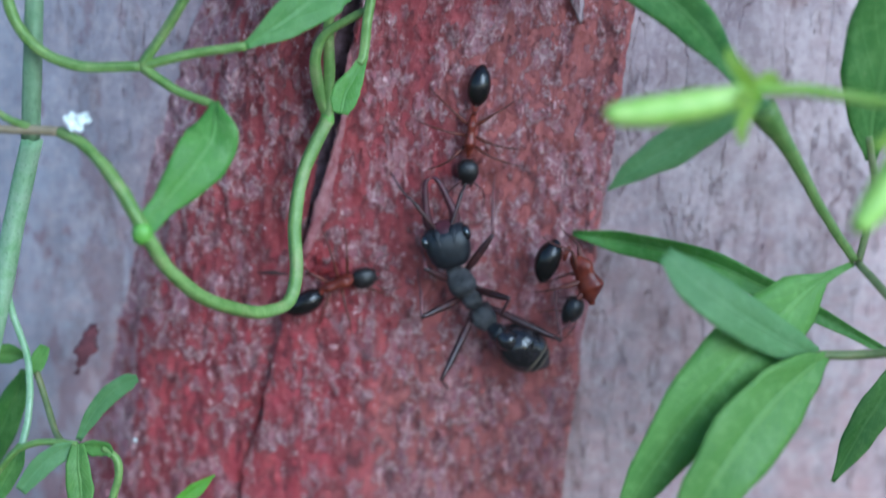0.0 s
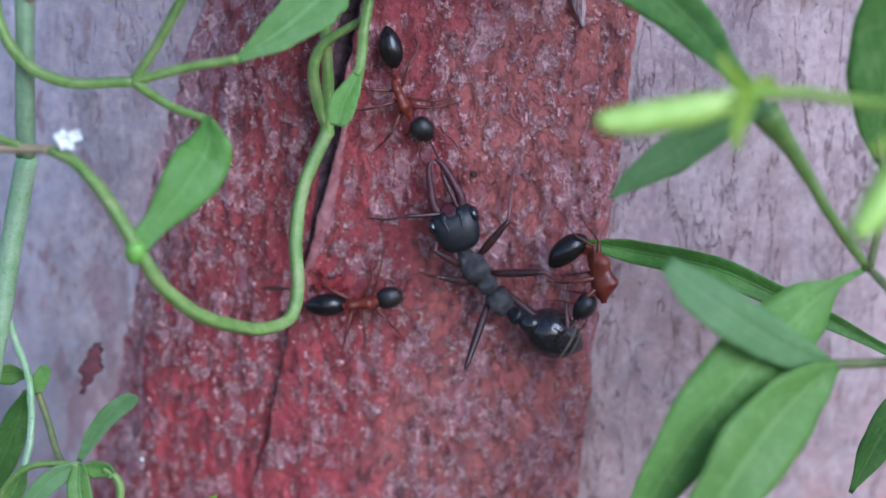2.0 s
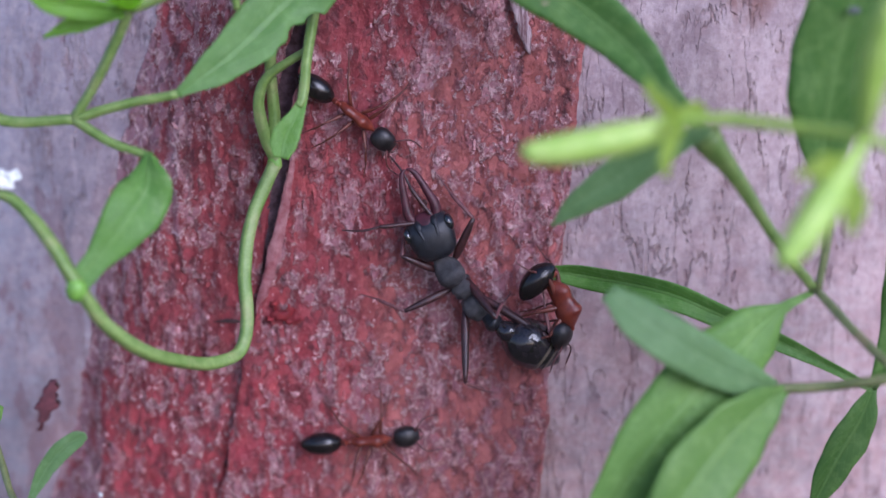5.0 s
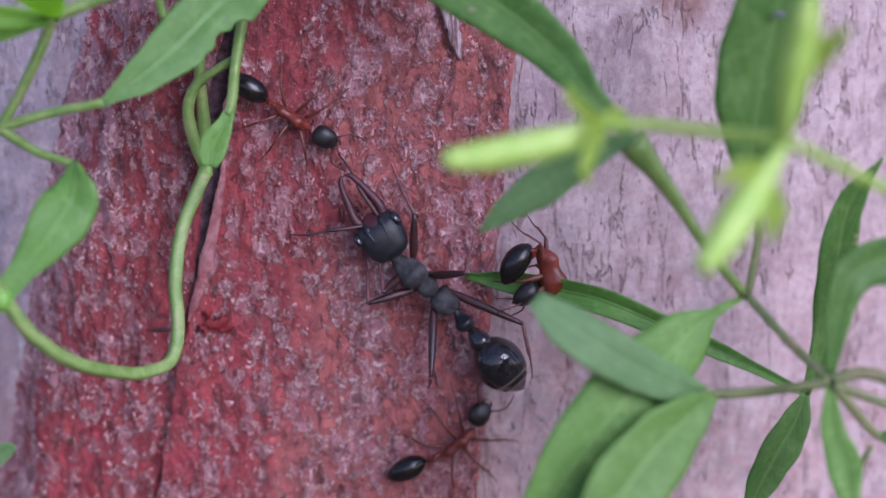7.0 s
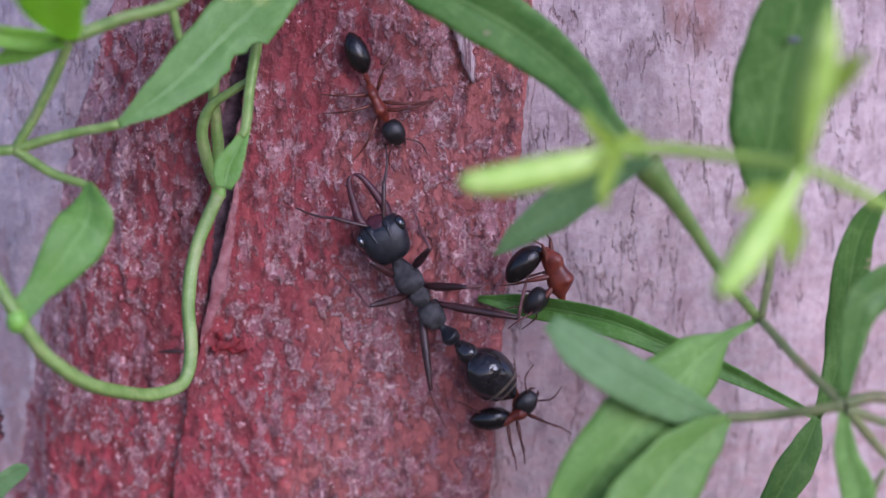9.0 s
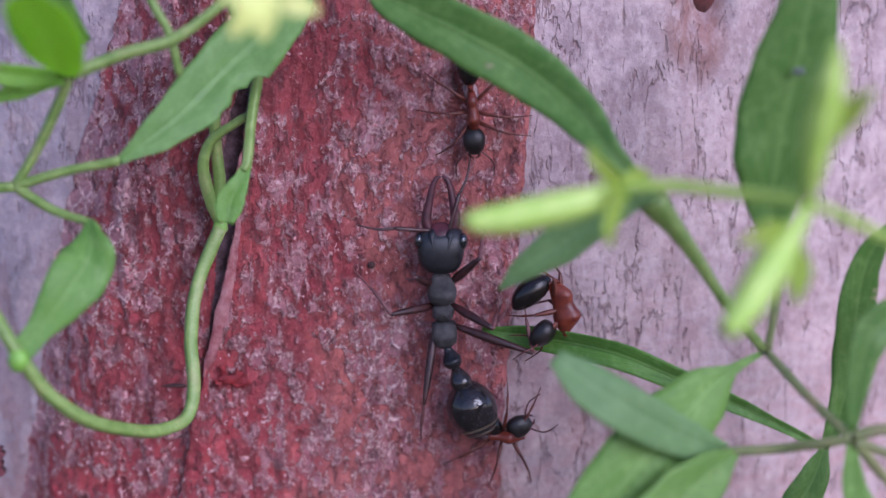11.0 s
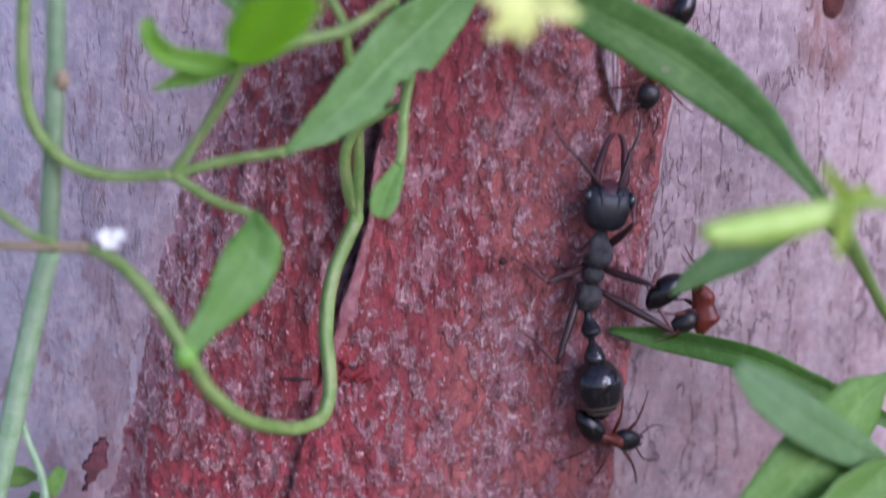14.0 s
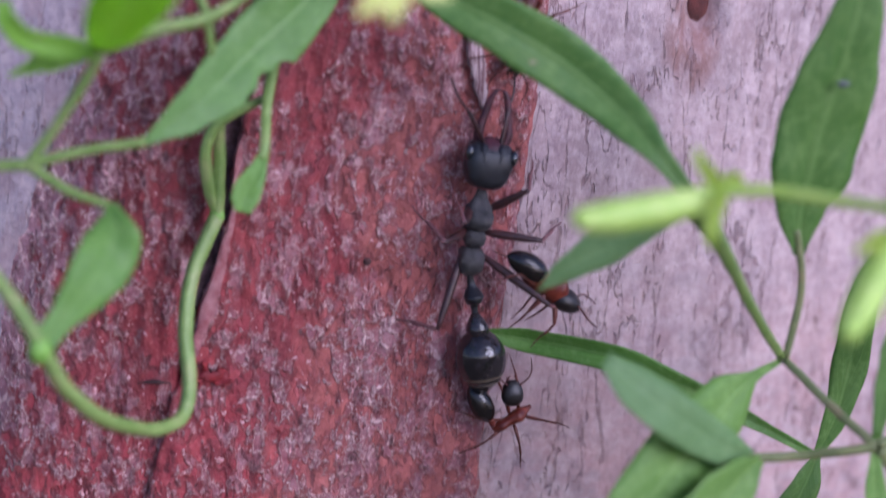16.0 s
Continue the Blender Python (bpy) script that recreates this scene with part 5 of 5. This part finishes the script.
# ---- what moves ----
def motions():
    BULL_BODY = [
        (0, -2.77, -9.07, 124), (0.5, -4.03, -6.73, 127), (1, -2.19, -6.27, 125), (1.5, -2.86, -5.83, 118), (2, -2.04, -6.39, 127),
        (2.5, -0.69, -5.75, 119), (3, 0.37, -6.08, 128), (3.5, -0.32, -5.53, 129), (5.8, 0.45, -3.90, 116), (6, 0.72, -4.25, 113),
        (6.5, 4.59, -1.34, 116), (7, 3.25, -3.26, 137), (7.5, 2.78, -3.17, 124), (8, 0.21, -1.65, 127), (8.5, 0.63, -2.20, 124),
        (10.8, 3.63, -0.19, 98), (11, 3.40, -0.32, 92), (11.5, 3.87, 0.72, 91), (12, 3.93, 0.61, 88), (12.5, 4.09, 0.90, 85),
        (13, 4.79, 2.43, 89), (13.5, 4.81, 2.87, 85), (14, 4.83, 3.14, 81), (14.5, 4.87, 4.64, 78), (15, 5.62, 6.04, 82),
        (15.5, 5.88, 6.29, 82), (16, 6.11, 6.53, 84),
    ]
    BULL_HEAD = [
        (0, -5.15, -3.99, 106), (0.5, -7.05, -1.31, 111), (1, -5.12, -0.99, 113), (1.5, -5.17, -0.06, 105), (2, -4.81, -1.21, 109),
        (2.5, -3.14, -0.44, 109), (3, -2.43, -1.15, 111), (3.5, -3.04, -0.88, 111), (5.8, -1.62, 1.27, 108), (6, -1.35, 0.92, 110),
        (6.5, 1.98, 3.41, 122), (7, -0.60, 1.41, 121), (7.5, -0.67, 1.49, 129), (8, -2.73, 3.73, 108), (8.5, -2.32, 3.13, 112),
        (10.8, 2.87, 5.20, 98), (11, 3.34, 5.33, 88), (11.5, 3.91, 6.77, 88), (12, 4.21, 6.65, 86), (12.5, 4.44, 6.98, 88),
        (13, 4.95, 9.02, 89), (13.5, 5.11, 8.65, 90), (14, 5.66, 9.22, 84), (14.5, 6.08, 11.23, 82), (15, 6.44, 12.39, 83),
        (15.5, 6.59, 12.69, 86), (16, 6.88, 12.97, 82),
    ]
    BULL_GASTER = [
        (0, 2.02, -13.74, 144), (0.5, 1.92, -13.63, 133), (1, 2.66, -10.94, 145), (1.5, 2.13, -11.74, 139), (2, 3.96, -11.16, 151),
        (2.5, 5.08, -11.71, 144), (3, 5.85, -10.71, 147), (3.5, 6.00, -10.56, 148), (5.8, 5.55, -10.06, 137), (6, 5.55, -10.28, 138),
        (6.5, 9.62, -8.03, 133), (7, 9.77, -10.71, 128), (7.5, 7.56, -9.48, 129), (8, 6.43, -9.92, 127), (8.5, 7.11, -9.61, 135),
        (10.8, 6.48, -9.44, 112), (11, 5.75, -9.65, 110), (11.5, 5.75, -9.01, 106), (12, 5.64, -9.13, 106), (12.5, 5.85, -9.03, 107),
        (13, 6.23, -7.78, 103), (13.5, 6.31, -7.48, 105), (14, 5.73, -7.47, 101), (14.5, 6.19, -5.98, 107), (15, 6.82, -5.15, 103),
        (15.5, 6.91, -4.73, 102), (16, 7.17, -4.57, 101),
    ]
    PULLER_BODY = [
        (0, -3.29, 6.58, -95), (0.5, -7.29, 10.02, -103), (1, -8.51, 10.84, -86), (1.5, -8.98, 11.24, -76), (2, -10.06, 10.90, -67),
        (2.5, -9.14, 10.54, -53), (3, -8.74, 9.39, -43), (3.5, -9.06, 10.47, -44), (5.8, -9.24, 12.09, -38), (6, -9.25, 11.99, -38),
        (6.5, -8.12, 12.38, -30), (7, -8.75, 12.68, -35), (7.5, -7.57, 12.83, -41), (8, -5.86, 14.80, -38), (8.5, -4.30, 15.51, -53),
        (10.8, 6.40, 17.84, -83), (11, 6.61, 17.86, -87), (11.5, 7.15, 19.26, -89), (12, 7.69, 19.19, -92), (12.5, 7.88, 19.42, -97),
        (13, 8.69, 21.07, -102), (13.5, 8.21, 21.50, -101), (13.8, 9.91, 22.13, -108), (14, 10.08, 22.04, -108), (14.5, 10.40, 23.37, -108),
        (15, 10.24, 24.32, -107), (15.5, 10.44, 24.76, -107), (16, 10.21, 24.87, -108),
    ]
    PULLER_HEAD = [
        (0, -3.44, 3.01, -92), (0.5, -7.47, 6.18, -93), (1, -7.74, 7.46, -77), (1.5, -7.81, 8.13, -69), (2, -8.05, 7.98, -55),
        (2.5, -7.17, 7.89, -53), (3, -6.22, 7.14, -42), (3.5, -6.60, 8.17, -43), (5.8, -6.79, 9.93, -41), (6, -6.66, 9.88, -39),
        (6.5, -5.42, 10.91, -29), (7, -5.75, 10.67, -34), (7.5, -4.93, 10.40, -43), (8, -2.83, 12.70, -35), (8.5, -2.04, 12.89, -49),
        (10.8, 6.60, 15.11, -86), (11, 6.65, 15.10, -89), (11.5, 6.98, 16.55, -94), (12, 7.26, 16.63, -100), (12.5, 7.34, 16.78, -102),
        (13, 7.92, 18.57, -107), (13.5, 7.67, 18.88, -102), (13.8, 8.89, 18.99, -108), (14, 9.25, 19.25, -107), (14.5, 9.61, 20.65, -106),
        (15, 9.46, 21.63, -106), (15.5, 9.66, 22.10, -106), (16, 9.38, 22.22, -107),
    ]
    PULLER_GASTER = [
        (0, -2.65, 11.22, -98), (0.5, -5.20, 14.95, -113), (1, -8.09, 15.99, -95), (1.5, -9.69, 16.20, -82), (2, -11.01, 15.49, -78),
        (2.5, -11.97, 14.22, -52), (3, -12.39, 12.86, -44), (3.5, -12.27, 13.56, -44), (5.8, -12.96, 14.68, -35), (6, -12.81, 14.57, -36),
        (6.5, -12.54, 14.99, -31), (7, -12.44, 15.39, -36), (7.5, -11.21, 15.89, -40), (8, -9.67, 18.10, -41), (8.5, -6.92, 19.63, -58),
        (10.8, 5.62, 22.37, -80), (11, 6.30, 22.06, -86), (11.5, 6.64, 23.67, -83), (12, 7.23, 23.63, -84), (12.5, 8.01, 23.91, -92),
        (13, 9.18, 25.27, -97), (13.5, 9.09, 26.10, -101), (13.8, 11.65, 27.32, -109), (14, 11.96, 27.13, -110), (14.5, 12.11, 28.28, -109),
        (15, 11.88, 29.21, -109), (15.5, 12.06, 29.61, -108), (16, 11.93, 29.84, -109),
    ]
    RUNNER_BODY = [
        (0, -15.56, -8.30, 23), (0.5, -13.49, -7.65, 17), (1, -16.50, -8.99, 22), (1.5, -13.97, -9.21, 11), (2, -13.81, -8.82, 8),
        (2.5, -12.57, -9.44, 13), (3, -12.66, -7.88, 39), (3.5, -12.82, -9.05, 16), (5.8, -1.39, -22.36, 4), (6, 1.05, -21.79, 12),
        (6.5, 4.41, -21.40, 12), (7, 5.87, -19.21, 40), (7.5, 9.14, -13.18, 58), (8, 10.38, -13.88, 61), (8.5, 10.43, -14.52, 41),
        (10.8, 8.68, -12.67, 10), (11, 8.62, -13.08, -8), (11.5, 8.48, -13.26, -11), (12, 8.19, -13.33, -10), (12.5, 7.92, -13.49, -14),
        (13, 7.99, -13.30, -18), (13.5, 7.86, -12.63, -21), (14, 7.56, -13.31, -17), (14.5, 8.01, -12.72, -13), (15, 9.35, -11.34, -6),
        (15.5, 10.48, -11.36, 28), (16, 10.74, -11.07, 33),
    ]
    RUNNER_HEAD = [
        (0, -13.11, -7.67, 14), (0.5, -10.59, -7.02, 12), (1, -13.98, -8.20, 17), (1.5, -11.14, -8.44, 15), (2, -11.11, -8.25, 12),
        (2.5, -9.87, -8.33, 22), (3, -10.91, -5.83, 50), (3.5, -9.95, -8.05, 19), (5.8, 2.14, -22.01, 6), (6, 4.37, -20.59, 20),
        (6.5, 7.99, -20.73, 11), (7, 8.03, -16.27, 54), (7.5, 10.78, -9.76, 64), (8, 10.61, -11.99, 83), (8.5, 11.20, -13.03, 63),
        (10.8, 10.57, -11.32, 35), (11, 10.29, -12.17, 28), (11.5, 10.05, -12.69, 20), (12, 9.83, -12.82, 17), (12.5, 9.71, -13.33, 5),
        (13, 9.54, -13.07, 9), (13.5, 9.85, -13.01, -11), (14, 9.14, -13.49, -7), (14.5, 9.54, -12.35, 14), (15, 10.71, -10.64, 28),
        (15.5, 10.63, -9.14, 86), (16, 10.70, -8.57, 91),
    ]
    RUNNER_GASTER = [
        (0, -18.65, -10.24, 32), (0.5, -17.53, -9.32, 22), (1, -19.62, -10.58, 27), (1.5, -17.78, -9.65, 7), (2, -17.05, -9.02, 3),
        (2.5, -16.34, -9.72, 4), (3, -16.08, -9.72, 28), (3.5, -17.15, -10.00, 12), (5.8, -6.13, -22.58, 3), (6, -3.95, -22.23, 5),
        (6.5, -0.38, -22.56, 14), (7, 1.05, -21.56, 26), (7.5, 5.41, -17.76, 51), (8, 8.27, -15.64, 40), (8.5, 8.43, -15.21, 19),
        (10.8, 6.97, -12.18, -16), (11, 7.26, -11.71, -45), (11.5, 7.22, -12.11, -42), (12, 6.97, -12.40, -37), (12.5, 6.87, -12.79, -34),
        (13, 6.84, -12.17, -45), (13.5, 6.02, -11.53, -42), (14, 5.61, -12.28, -50), (14.5, 5.99, -11.05, -54), (15, 6.88, -9.29, -55),
        (15.5, 7.34, -9.56, -58), (16, 7.82, -9.68, -60),
    ]
    BITER_BODY = [
        (0, 8.04, -6.61, -68), (0.5, 7.28, -5.70, -68), (1, 8.13, -5.12, -78), (1.5, 7.82, -5.15, -74), (2, 8.69, -5.37, -77),
        (2.5, 9.51, -4.47, -75), (3, 10.10, -4.38, -71), (3.5, 10.04, -4.45, -66), (5.8, 9.63, -5.87, -74), (6, 9.78, -5.66, -79),
        (6.5, 14.00, -1.09, -82), (7, 14.68, -2.02, -78), (7.5, 13.83, -0.10, -72), (8, 14.06, 0.55, -64), (8.5, 14.04, 0.26, -68),
        (10.8, 14.65, -0.05, -76), (11, 14.39, -0.19, -79), (11.5, 14.30, -0.24, -81), (12, 14.51, -0.28, -84), (12.5, 14.35, -0.84, -87),
        (13, 14.64, -0.16, -85), (13.5, 14.47, -0.18, -83), (14, 14.85, -0.03, -85), (14.5, 14.90, 0.20, -72), (15, 12.59, 1.90, -36),
        (15.5, 12.57, 1.92, -36), (16, 12.84, 1.92, -34),
    ]
    BITER_HEAD = [
        (0, 6.97, -9.77, -109), (0.5, 6.02, -8.98, -111), (1, 6.59, -8.17, -117), (1.5, 6.02, -8.84, -116), (2, 7.25, -8.44, -115),
        (2.5, 8.27, -7.87, -110), (3, 9.29, -7.70, -104), (3.5, 9.53, -7.94, -98), (5.8, 9.34, -8.63, -96), (6, 8.68, -8.46, -111),
        (6.5, 12.02, -3.18, -134), (7, 12.58, -4.00, -137), (7.5, 11.46, -3.43, -125), (8, 12.35, -2.14, -122), (8.5, 12.36, -2.49, -121),
        (10.8, 12.87, -2.45, -127), (11, 12.50, -2.59, -128), (11.5, 12.30, -2.15, -136), (12, 12.38, -2.20, -138), (12.5, 12.61, -2.36, -139),
        (13, 12.88, -1.73, -138), (13.5, 13.37, -1.52, -129), (14, 13.25, -1.24, -143), (14.5, 14.40, -1.20, -100), (15, 14.27, 0.88, -30),
        (15.5, 14.06, 1.10, -28), (16, 14.61, 0.77, -22),
    ]
    BITER_GASTER = [
        (0, 4.49, -4.83, 72), (0.5, 3.92, -4.06, 66), (1, 5.16, -2.62, 48), (1.5, 4.63, -3.12, 44), (2, 5.68, -2.90, 40),
        (2.5, 7.15, -2.50, 40), (3, 7.51, -2.40, 40), (3.5, 7.46, -2.68, 44), (5.8, 7.53, -3.20, 55), (6, 7.47, -3.22, 56),
        (6.5, 11.11, 0.64, 56), (7, 11.73, -0.98, 56), (7.5, 10.82, 0.88, 52), (8, 11.20, 0.87, 48), (8.5, 11.24, 1.02, 48),
        (10.8, 11.87, 1.27, 41), (11, 11.62, 1.45, 40), (11.5, 11.20, 1.20, 39), (12, 11.60, 1.39, 39), (12.5, 11.57, 1.20, 38),
        (13, 12.04, 1.47, 39), (13.5, 10.65, 2.61, 41), (14, 11.40, 1.71, 42), (14.5, 11.66, 2.37, 12), (15, 10.78, 3.39, -33),
        (15.5, 10.86, 3.51, -33), (16, 10.99, 3.80, -33),
    ]
    def between(a, b, k):
        return a + (b - a) * k

    def pair(body, other, height, roll=0.0):
        """Poses of a part in its ant's space."""
        rows = []
        for (t, x, z, h), (_, px, pz, ph) in zip(body, other):
            rows.append((t, on_bark(x, z, h, height, roll).inverted() @ on_bark(px, pz, ph, height, roll)))
        return rows

    high = 2.9
    walk(bull["ant"], [(t, on_bark(x, z, h, high)) for t, x, z, h in BULL_BODY])
    walk(bull["head"], pair(BULL_BODY, BULL_HEAD, high))
    walk(bull["gaster"], pair(BULL_BODY, BULL_GASTER, high))
    node, behind = [], []
    for (t, x, z, h), (_, gx, gz, gh) in zip(BULL_BODY, BULL_GASTER):
        own = on_bark(x, z, h, high).inverted()
        rx, rz = x - 3.2 * math.cos(radians(h)), z - 3.2 * math.sin(radians(h))
        gap = math.hypot(gx - rx, gz - rz)
        k = 1 - min(0.46, 2.75 / gap)
        over = min(1.5, max(0.0, 2.9 - gap * (1 - k)))
        behind.append((t, own @ on_bark(between(rx, gx, k), between(rz, gz, k), gh, high + over)))
        along_waist = math.degrees(math.atan2(rz - gz, rx - gx))
        node.append((t, own @ on_bark(between(rx, gx, k * 0.46), between(rz, gz, k * 0.46), along_waist, high + over * 0.5)))
    walk(bull["petiole"], node)
    walk(bull["postpetiole"], behind)
    # the right antenna is held by the puller, the left one waves
    FEELER = [(0, 128), (0.5, 158), (1, 190), (2, 182), (3, 190), (6, 176), (7, 184), (8, 168), (8.5, 160), (11, 172), (12.5, 172), (13, 165), (14, 130), (16, 120)]
    held, free = [], []
    for (t, x, z, h), (_, px, pz, _) in zip(BULL_HEAD, [r for r in PULLER_HEAD if r[0] != 13.8]):
        way = on_bark(x, z, h, high).inverted() @ Vector((px * MM, -1.6 * MM, pz * MM)) - Vector((1.85, -0.75, 0.45)) * MM
        held.append((t, aimed((1.85, -0.75, 0.45), way)))
        turn = radians(table(FEELER, t) - h)
        free.append((t, aimed((1.85, 0.75, 0.45), (math.cos(turn), math.sin(turn), 0.1 + 0.1 * math.sin(t * 1.3)))))
    walk(bull["antenna_right"], held)
    walk(bull["antenna_left"], free)
    # knees and feet of the bull ant in its own space: time, knee forward and to the left, foot likewise
    GAIT = {
        "LF": [(0, 5.2, 2.0, 6.4, 1.6), (1, 5.0, 1.2, 6.7, 1.0), (2, 5.5, 1.8, 7.1, 0.4), (3, 5.8, 2.4, 7.9, 0.9), (6, 5.9, 3.2, 7.2, 1.0), (7, 2.9, 2.5, 5.4, 0.9),
            (8, 4.0, 2.3, 6.8, 0.8), (8.5, 5.3, 1.8, 7.1, 2.0), (11, 3.8, 2.3, 2.2, 3.9), (12.5, 1.2, 1.4, 3.6, 2.8), (14, 1.9, 2.4, 1.4, 4.2), (16, 1.6, 1.8, 4.8, 2.8)],
        "LM": [(0, 1.4, 4.8, 4.6, 3.0), (1, 3.2, 2.4, 4.2, 5.3), (2, 3.5, 2.8, 4.0, 5.0), (3, 3.5, 4.9, 7.5, 5.2), (6, 1.2, 6.2, 3.9, 8.5), (7, 3.0, 4.7, 5.6, 2.1),
            (8, 1.1, 4.8, 3.9, 8.6), (8.5, 2.1, 3.9, 6.2, 5.4), (11, 0.4, 4.7, 5.8, 9.4), (12.5, -0.6, 4.6, -1.3, 7.6), (14, -1.1, 4.6, 0.1, 8.0), (16, -0.2, 3.0, 2.2, 6.5)],
        "LH": [(0, -4.4, 5.9, -8.1, 7.2), (1, -4.7, 4.0, -7.7, 6.8), (2, -4.2, 4.9, -6.6, 7.3), (3, -4.3, 3.9, -6.8, 6.6), (6, -8.1, 5.2, -11.6, 7.8), (7, -5.1, 4.9, -7.5, 8.0),
            (8, -8.8, 6.1, -12.4, 6.4), (8.5, -8.0, 4.5, -14.4, 6.6), (11, -9.2, 2.4, -13.9, 3.2), (12.5, -10.0, 2.4, -15.1, 1.8), (14, -8.9, 1.9, -7.1, 4.9), (16, -8.8, 2.4, -9.0, 5.3)],
        "RF": [(0, 4.3, -5.2, 9.1, -8.3), (1, 4.4, -5.3, 7.9, -8.3), (2, 3.7, -5.6, 6.8, -8.3), (3, 4.0, -6.0, 9.3, -7.6), (6, 5.3, -4.8, 10.3, -3.0), (7, 5.8, -5.0, 9.8, -5.9),
            (8, 1.6, -2.6, 7.6, -5.7), (8.5, 2.5, -2.9, 7.2, -4.1), (11, 5.1, -3.7, 7.4, -4.5), (12.5, 5.3, -2.8, 7.6, -2.4), (14, 5.6, -2.0, 8.0, -2.6), (16, 5.0, -3.6, 6.8, -5.0)],
        "RM": [(0, -0.8, -2.8, -4.9, 0.4), (1, -2.0, -6.9, -2.3, -8.9), (2, -2.1, -5.1, -5.1, -5.8), (3, -3.4, -0.4, -1.7, -5.8), (6, -2.7, -2.7, -3.5, -4.3), (7, -1.2, -3.5, -0.6, -6.0),
            (8, -1.7, -3.2, -2.8, -8.2), (8.5, -1.1, -4.3, -3.9, -6.6), (11, -1.3, -4.3, -0.8, -5.3), (12.5, 0.8, -4.2, -1.4, -5.8), (14, 0.3, -4.8, 1.1, -6.8), (16, 0.4, -5.9, 1.3, -8.1)],
        "RH": [(0, -8.9, -5.8, -5.3, -6.4), (1, -6.0, -2.8, -5.7, -5.4), (2, -9.1, -3.0, -6.1, -5.0), (3, -9.4, -3.7, -5.9, -4.7), (6, -9.5, -4.4, -6.0, -5.6), (7, -10.0, -3.9, -13.2, -0.4),
            (8, -9.4, -7.1, -5.3, -9.3), (8.5, -8.4, -7.5, -5.0, -9.2), (11, -4.4, -8.2, -0.9, -7.6), (12.5, -4.2, -7.9, -1.1, -6.7), (14, -4.0, -8.1, -1.7, -6.0), (16, -4.8, -6.6, -5.6, -8.3)],
    }
    for key, steps in GAIT.items():
        leg, lower, coxa, thigh = bull["leg"][key]
        ground_at = 0.9 if key == "RH" else -2.7
        upper, under = [], []
        for t, kx, ky, fx, fy in steps:
            flat = Vector((kx - coxa.x, ky - coxa.y, 0))
            if flat.length > thigh * 0.97:
                flat *= thigh * 0.97 / flat.length
            rise = min(3.4, math.sqrt(thigh ** 2 - flat.length ** 2))
            m = aimed(coxa, flat + Vector((0, 0, rise)))
            at = m @ Vector((thigh * MM, 0, 0))
            upper.append((t, m))
            way = m.inverted().to_3x3() @ (Vector((fx, fy, ground_at)) * MM - at)
            under.append((t, aimed((thigh, 0, 0), way)))
        walk(leg, upper)
        walk(lower, under)
    BRACE = [
        [(11, 52), (14.5, 55), (16, 95)], [(11, -60), (14.5, -55), (16, -8)], [(11, 80), (14.5, 75), (16, 110)],
        [(11, -105), (14.5, -110), (16, -75)], [(11, 110), (14.5, 120), (16, 172)], [(11, -150), (14.5, -150), (16, -145)],
    ]
    for who, body, front, back, height, pace, roll in (
        (puller, PULLER_BODY, PULLER_HEAD, PULLER_GASTER, 1.7, 0.5, 0),
        (runner, RUNNER_BODY, RUNNER_HEAD, RUNNER_GASTER, 1.7, 1.0, 0),
        (biter, BITER_BODY, BITER_HEAD, BITER_GASTER, 4.2, 0.4, -62),
    ):
        walk(who["ant"], [(t, on_bark(x, z, h, height, roll)) for t, x, z, h in body])
        walk(who["head"], pair(body, front, height, roll))
        walk(who["gaster"], pair(body, back, height, roll))
        rows = []
        for (t, x, z, h), (_, gx, gz, gh) in zip(body, back):
            rx, rz = x - 1.7 * math.cos(radians(h)), z - 1.7 * math.sin(radians(h))
            ex, ez = gx + 1.5 * math.cos(radians(gh)), gz + 1.5 * math.sin(radians(gh))
            m = on_bark(between(rx, ex, 0.5), between(rz, ez, 0.5), gh, height, roll)
            rows.append((t, on_bark(x, z, h, height, roll).inverted() @ m))
        walk(who["waist"], rows)
        for n, (leg, coxa, fore, s, wide, lift) in enumerate(who["leg"]):
            rows = []
            for i in range(33):
                t = i * 0.5
                if who is runner and t > 10.5:
                    # braced round the gaster's tip: bearing on the bark less the body's own
                    turn = radians(table(BRACE[n], t) - table([(a, d) for a, _, _, d in body], t))
                    rows.append((t, aimed(coxa, (math.cos(turn), math.sin(turn), 0.35 + 0.06 * math.cos(4.6 * t + 2.1 * n)))))
                    continue
                k = pace * 0.3 * math.sin(4.6 * t + 2.1 * n)
                rows.append((t, aimed(coxa, (fore + k, s * wide, lift + 0.12 * math.cos(4.6 * t + 2.1 * n)))))
            walk(leg, rows)


motions()
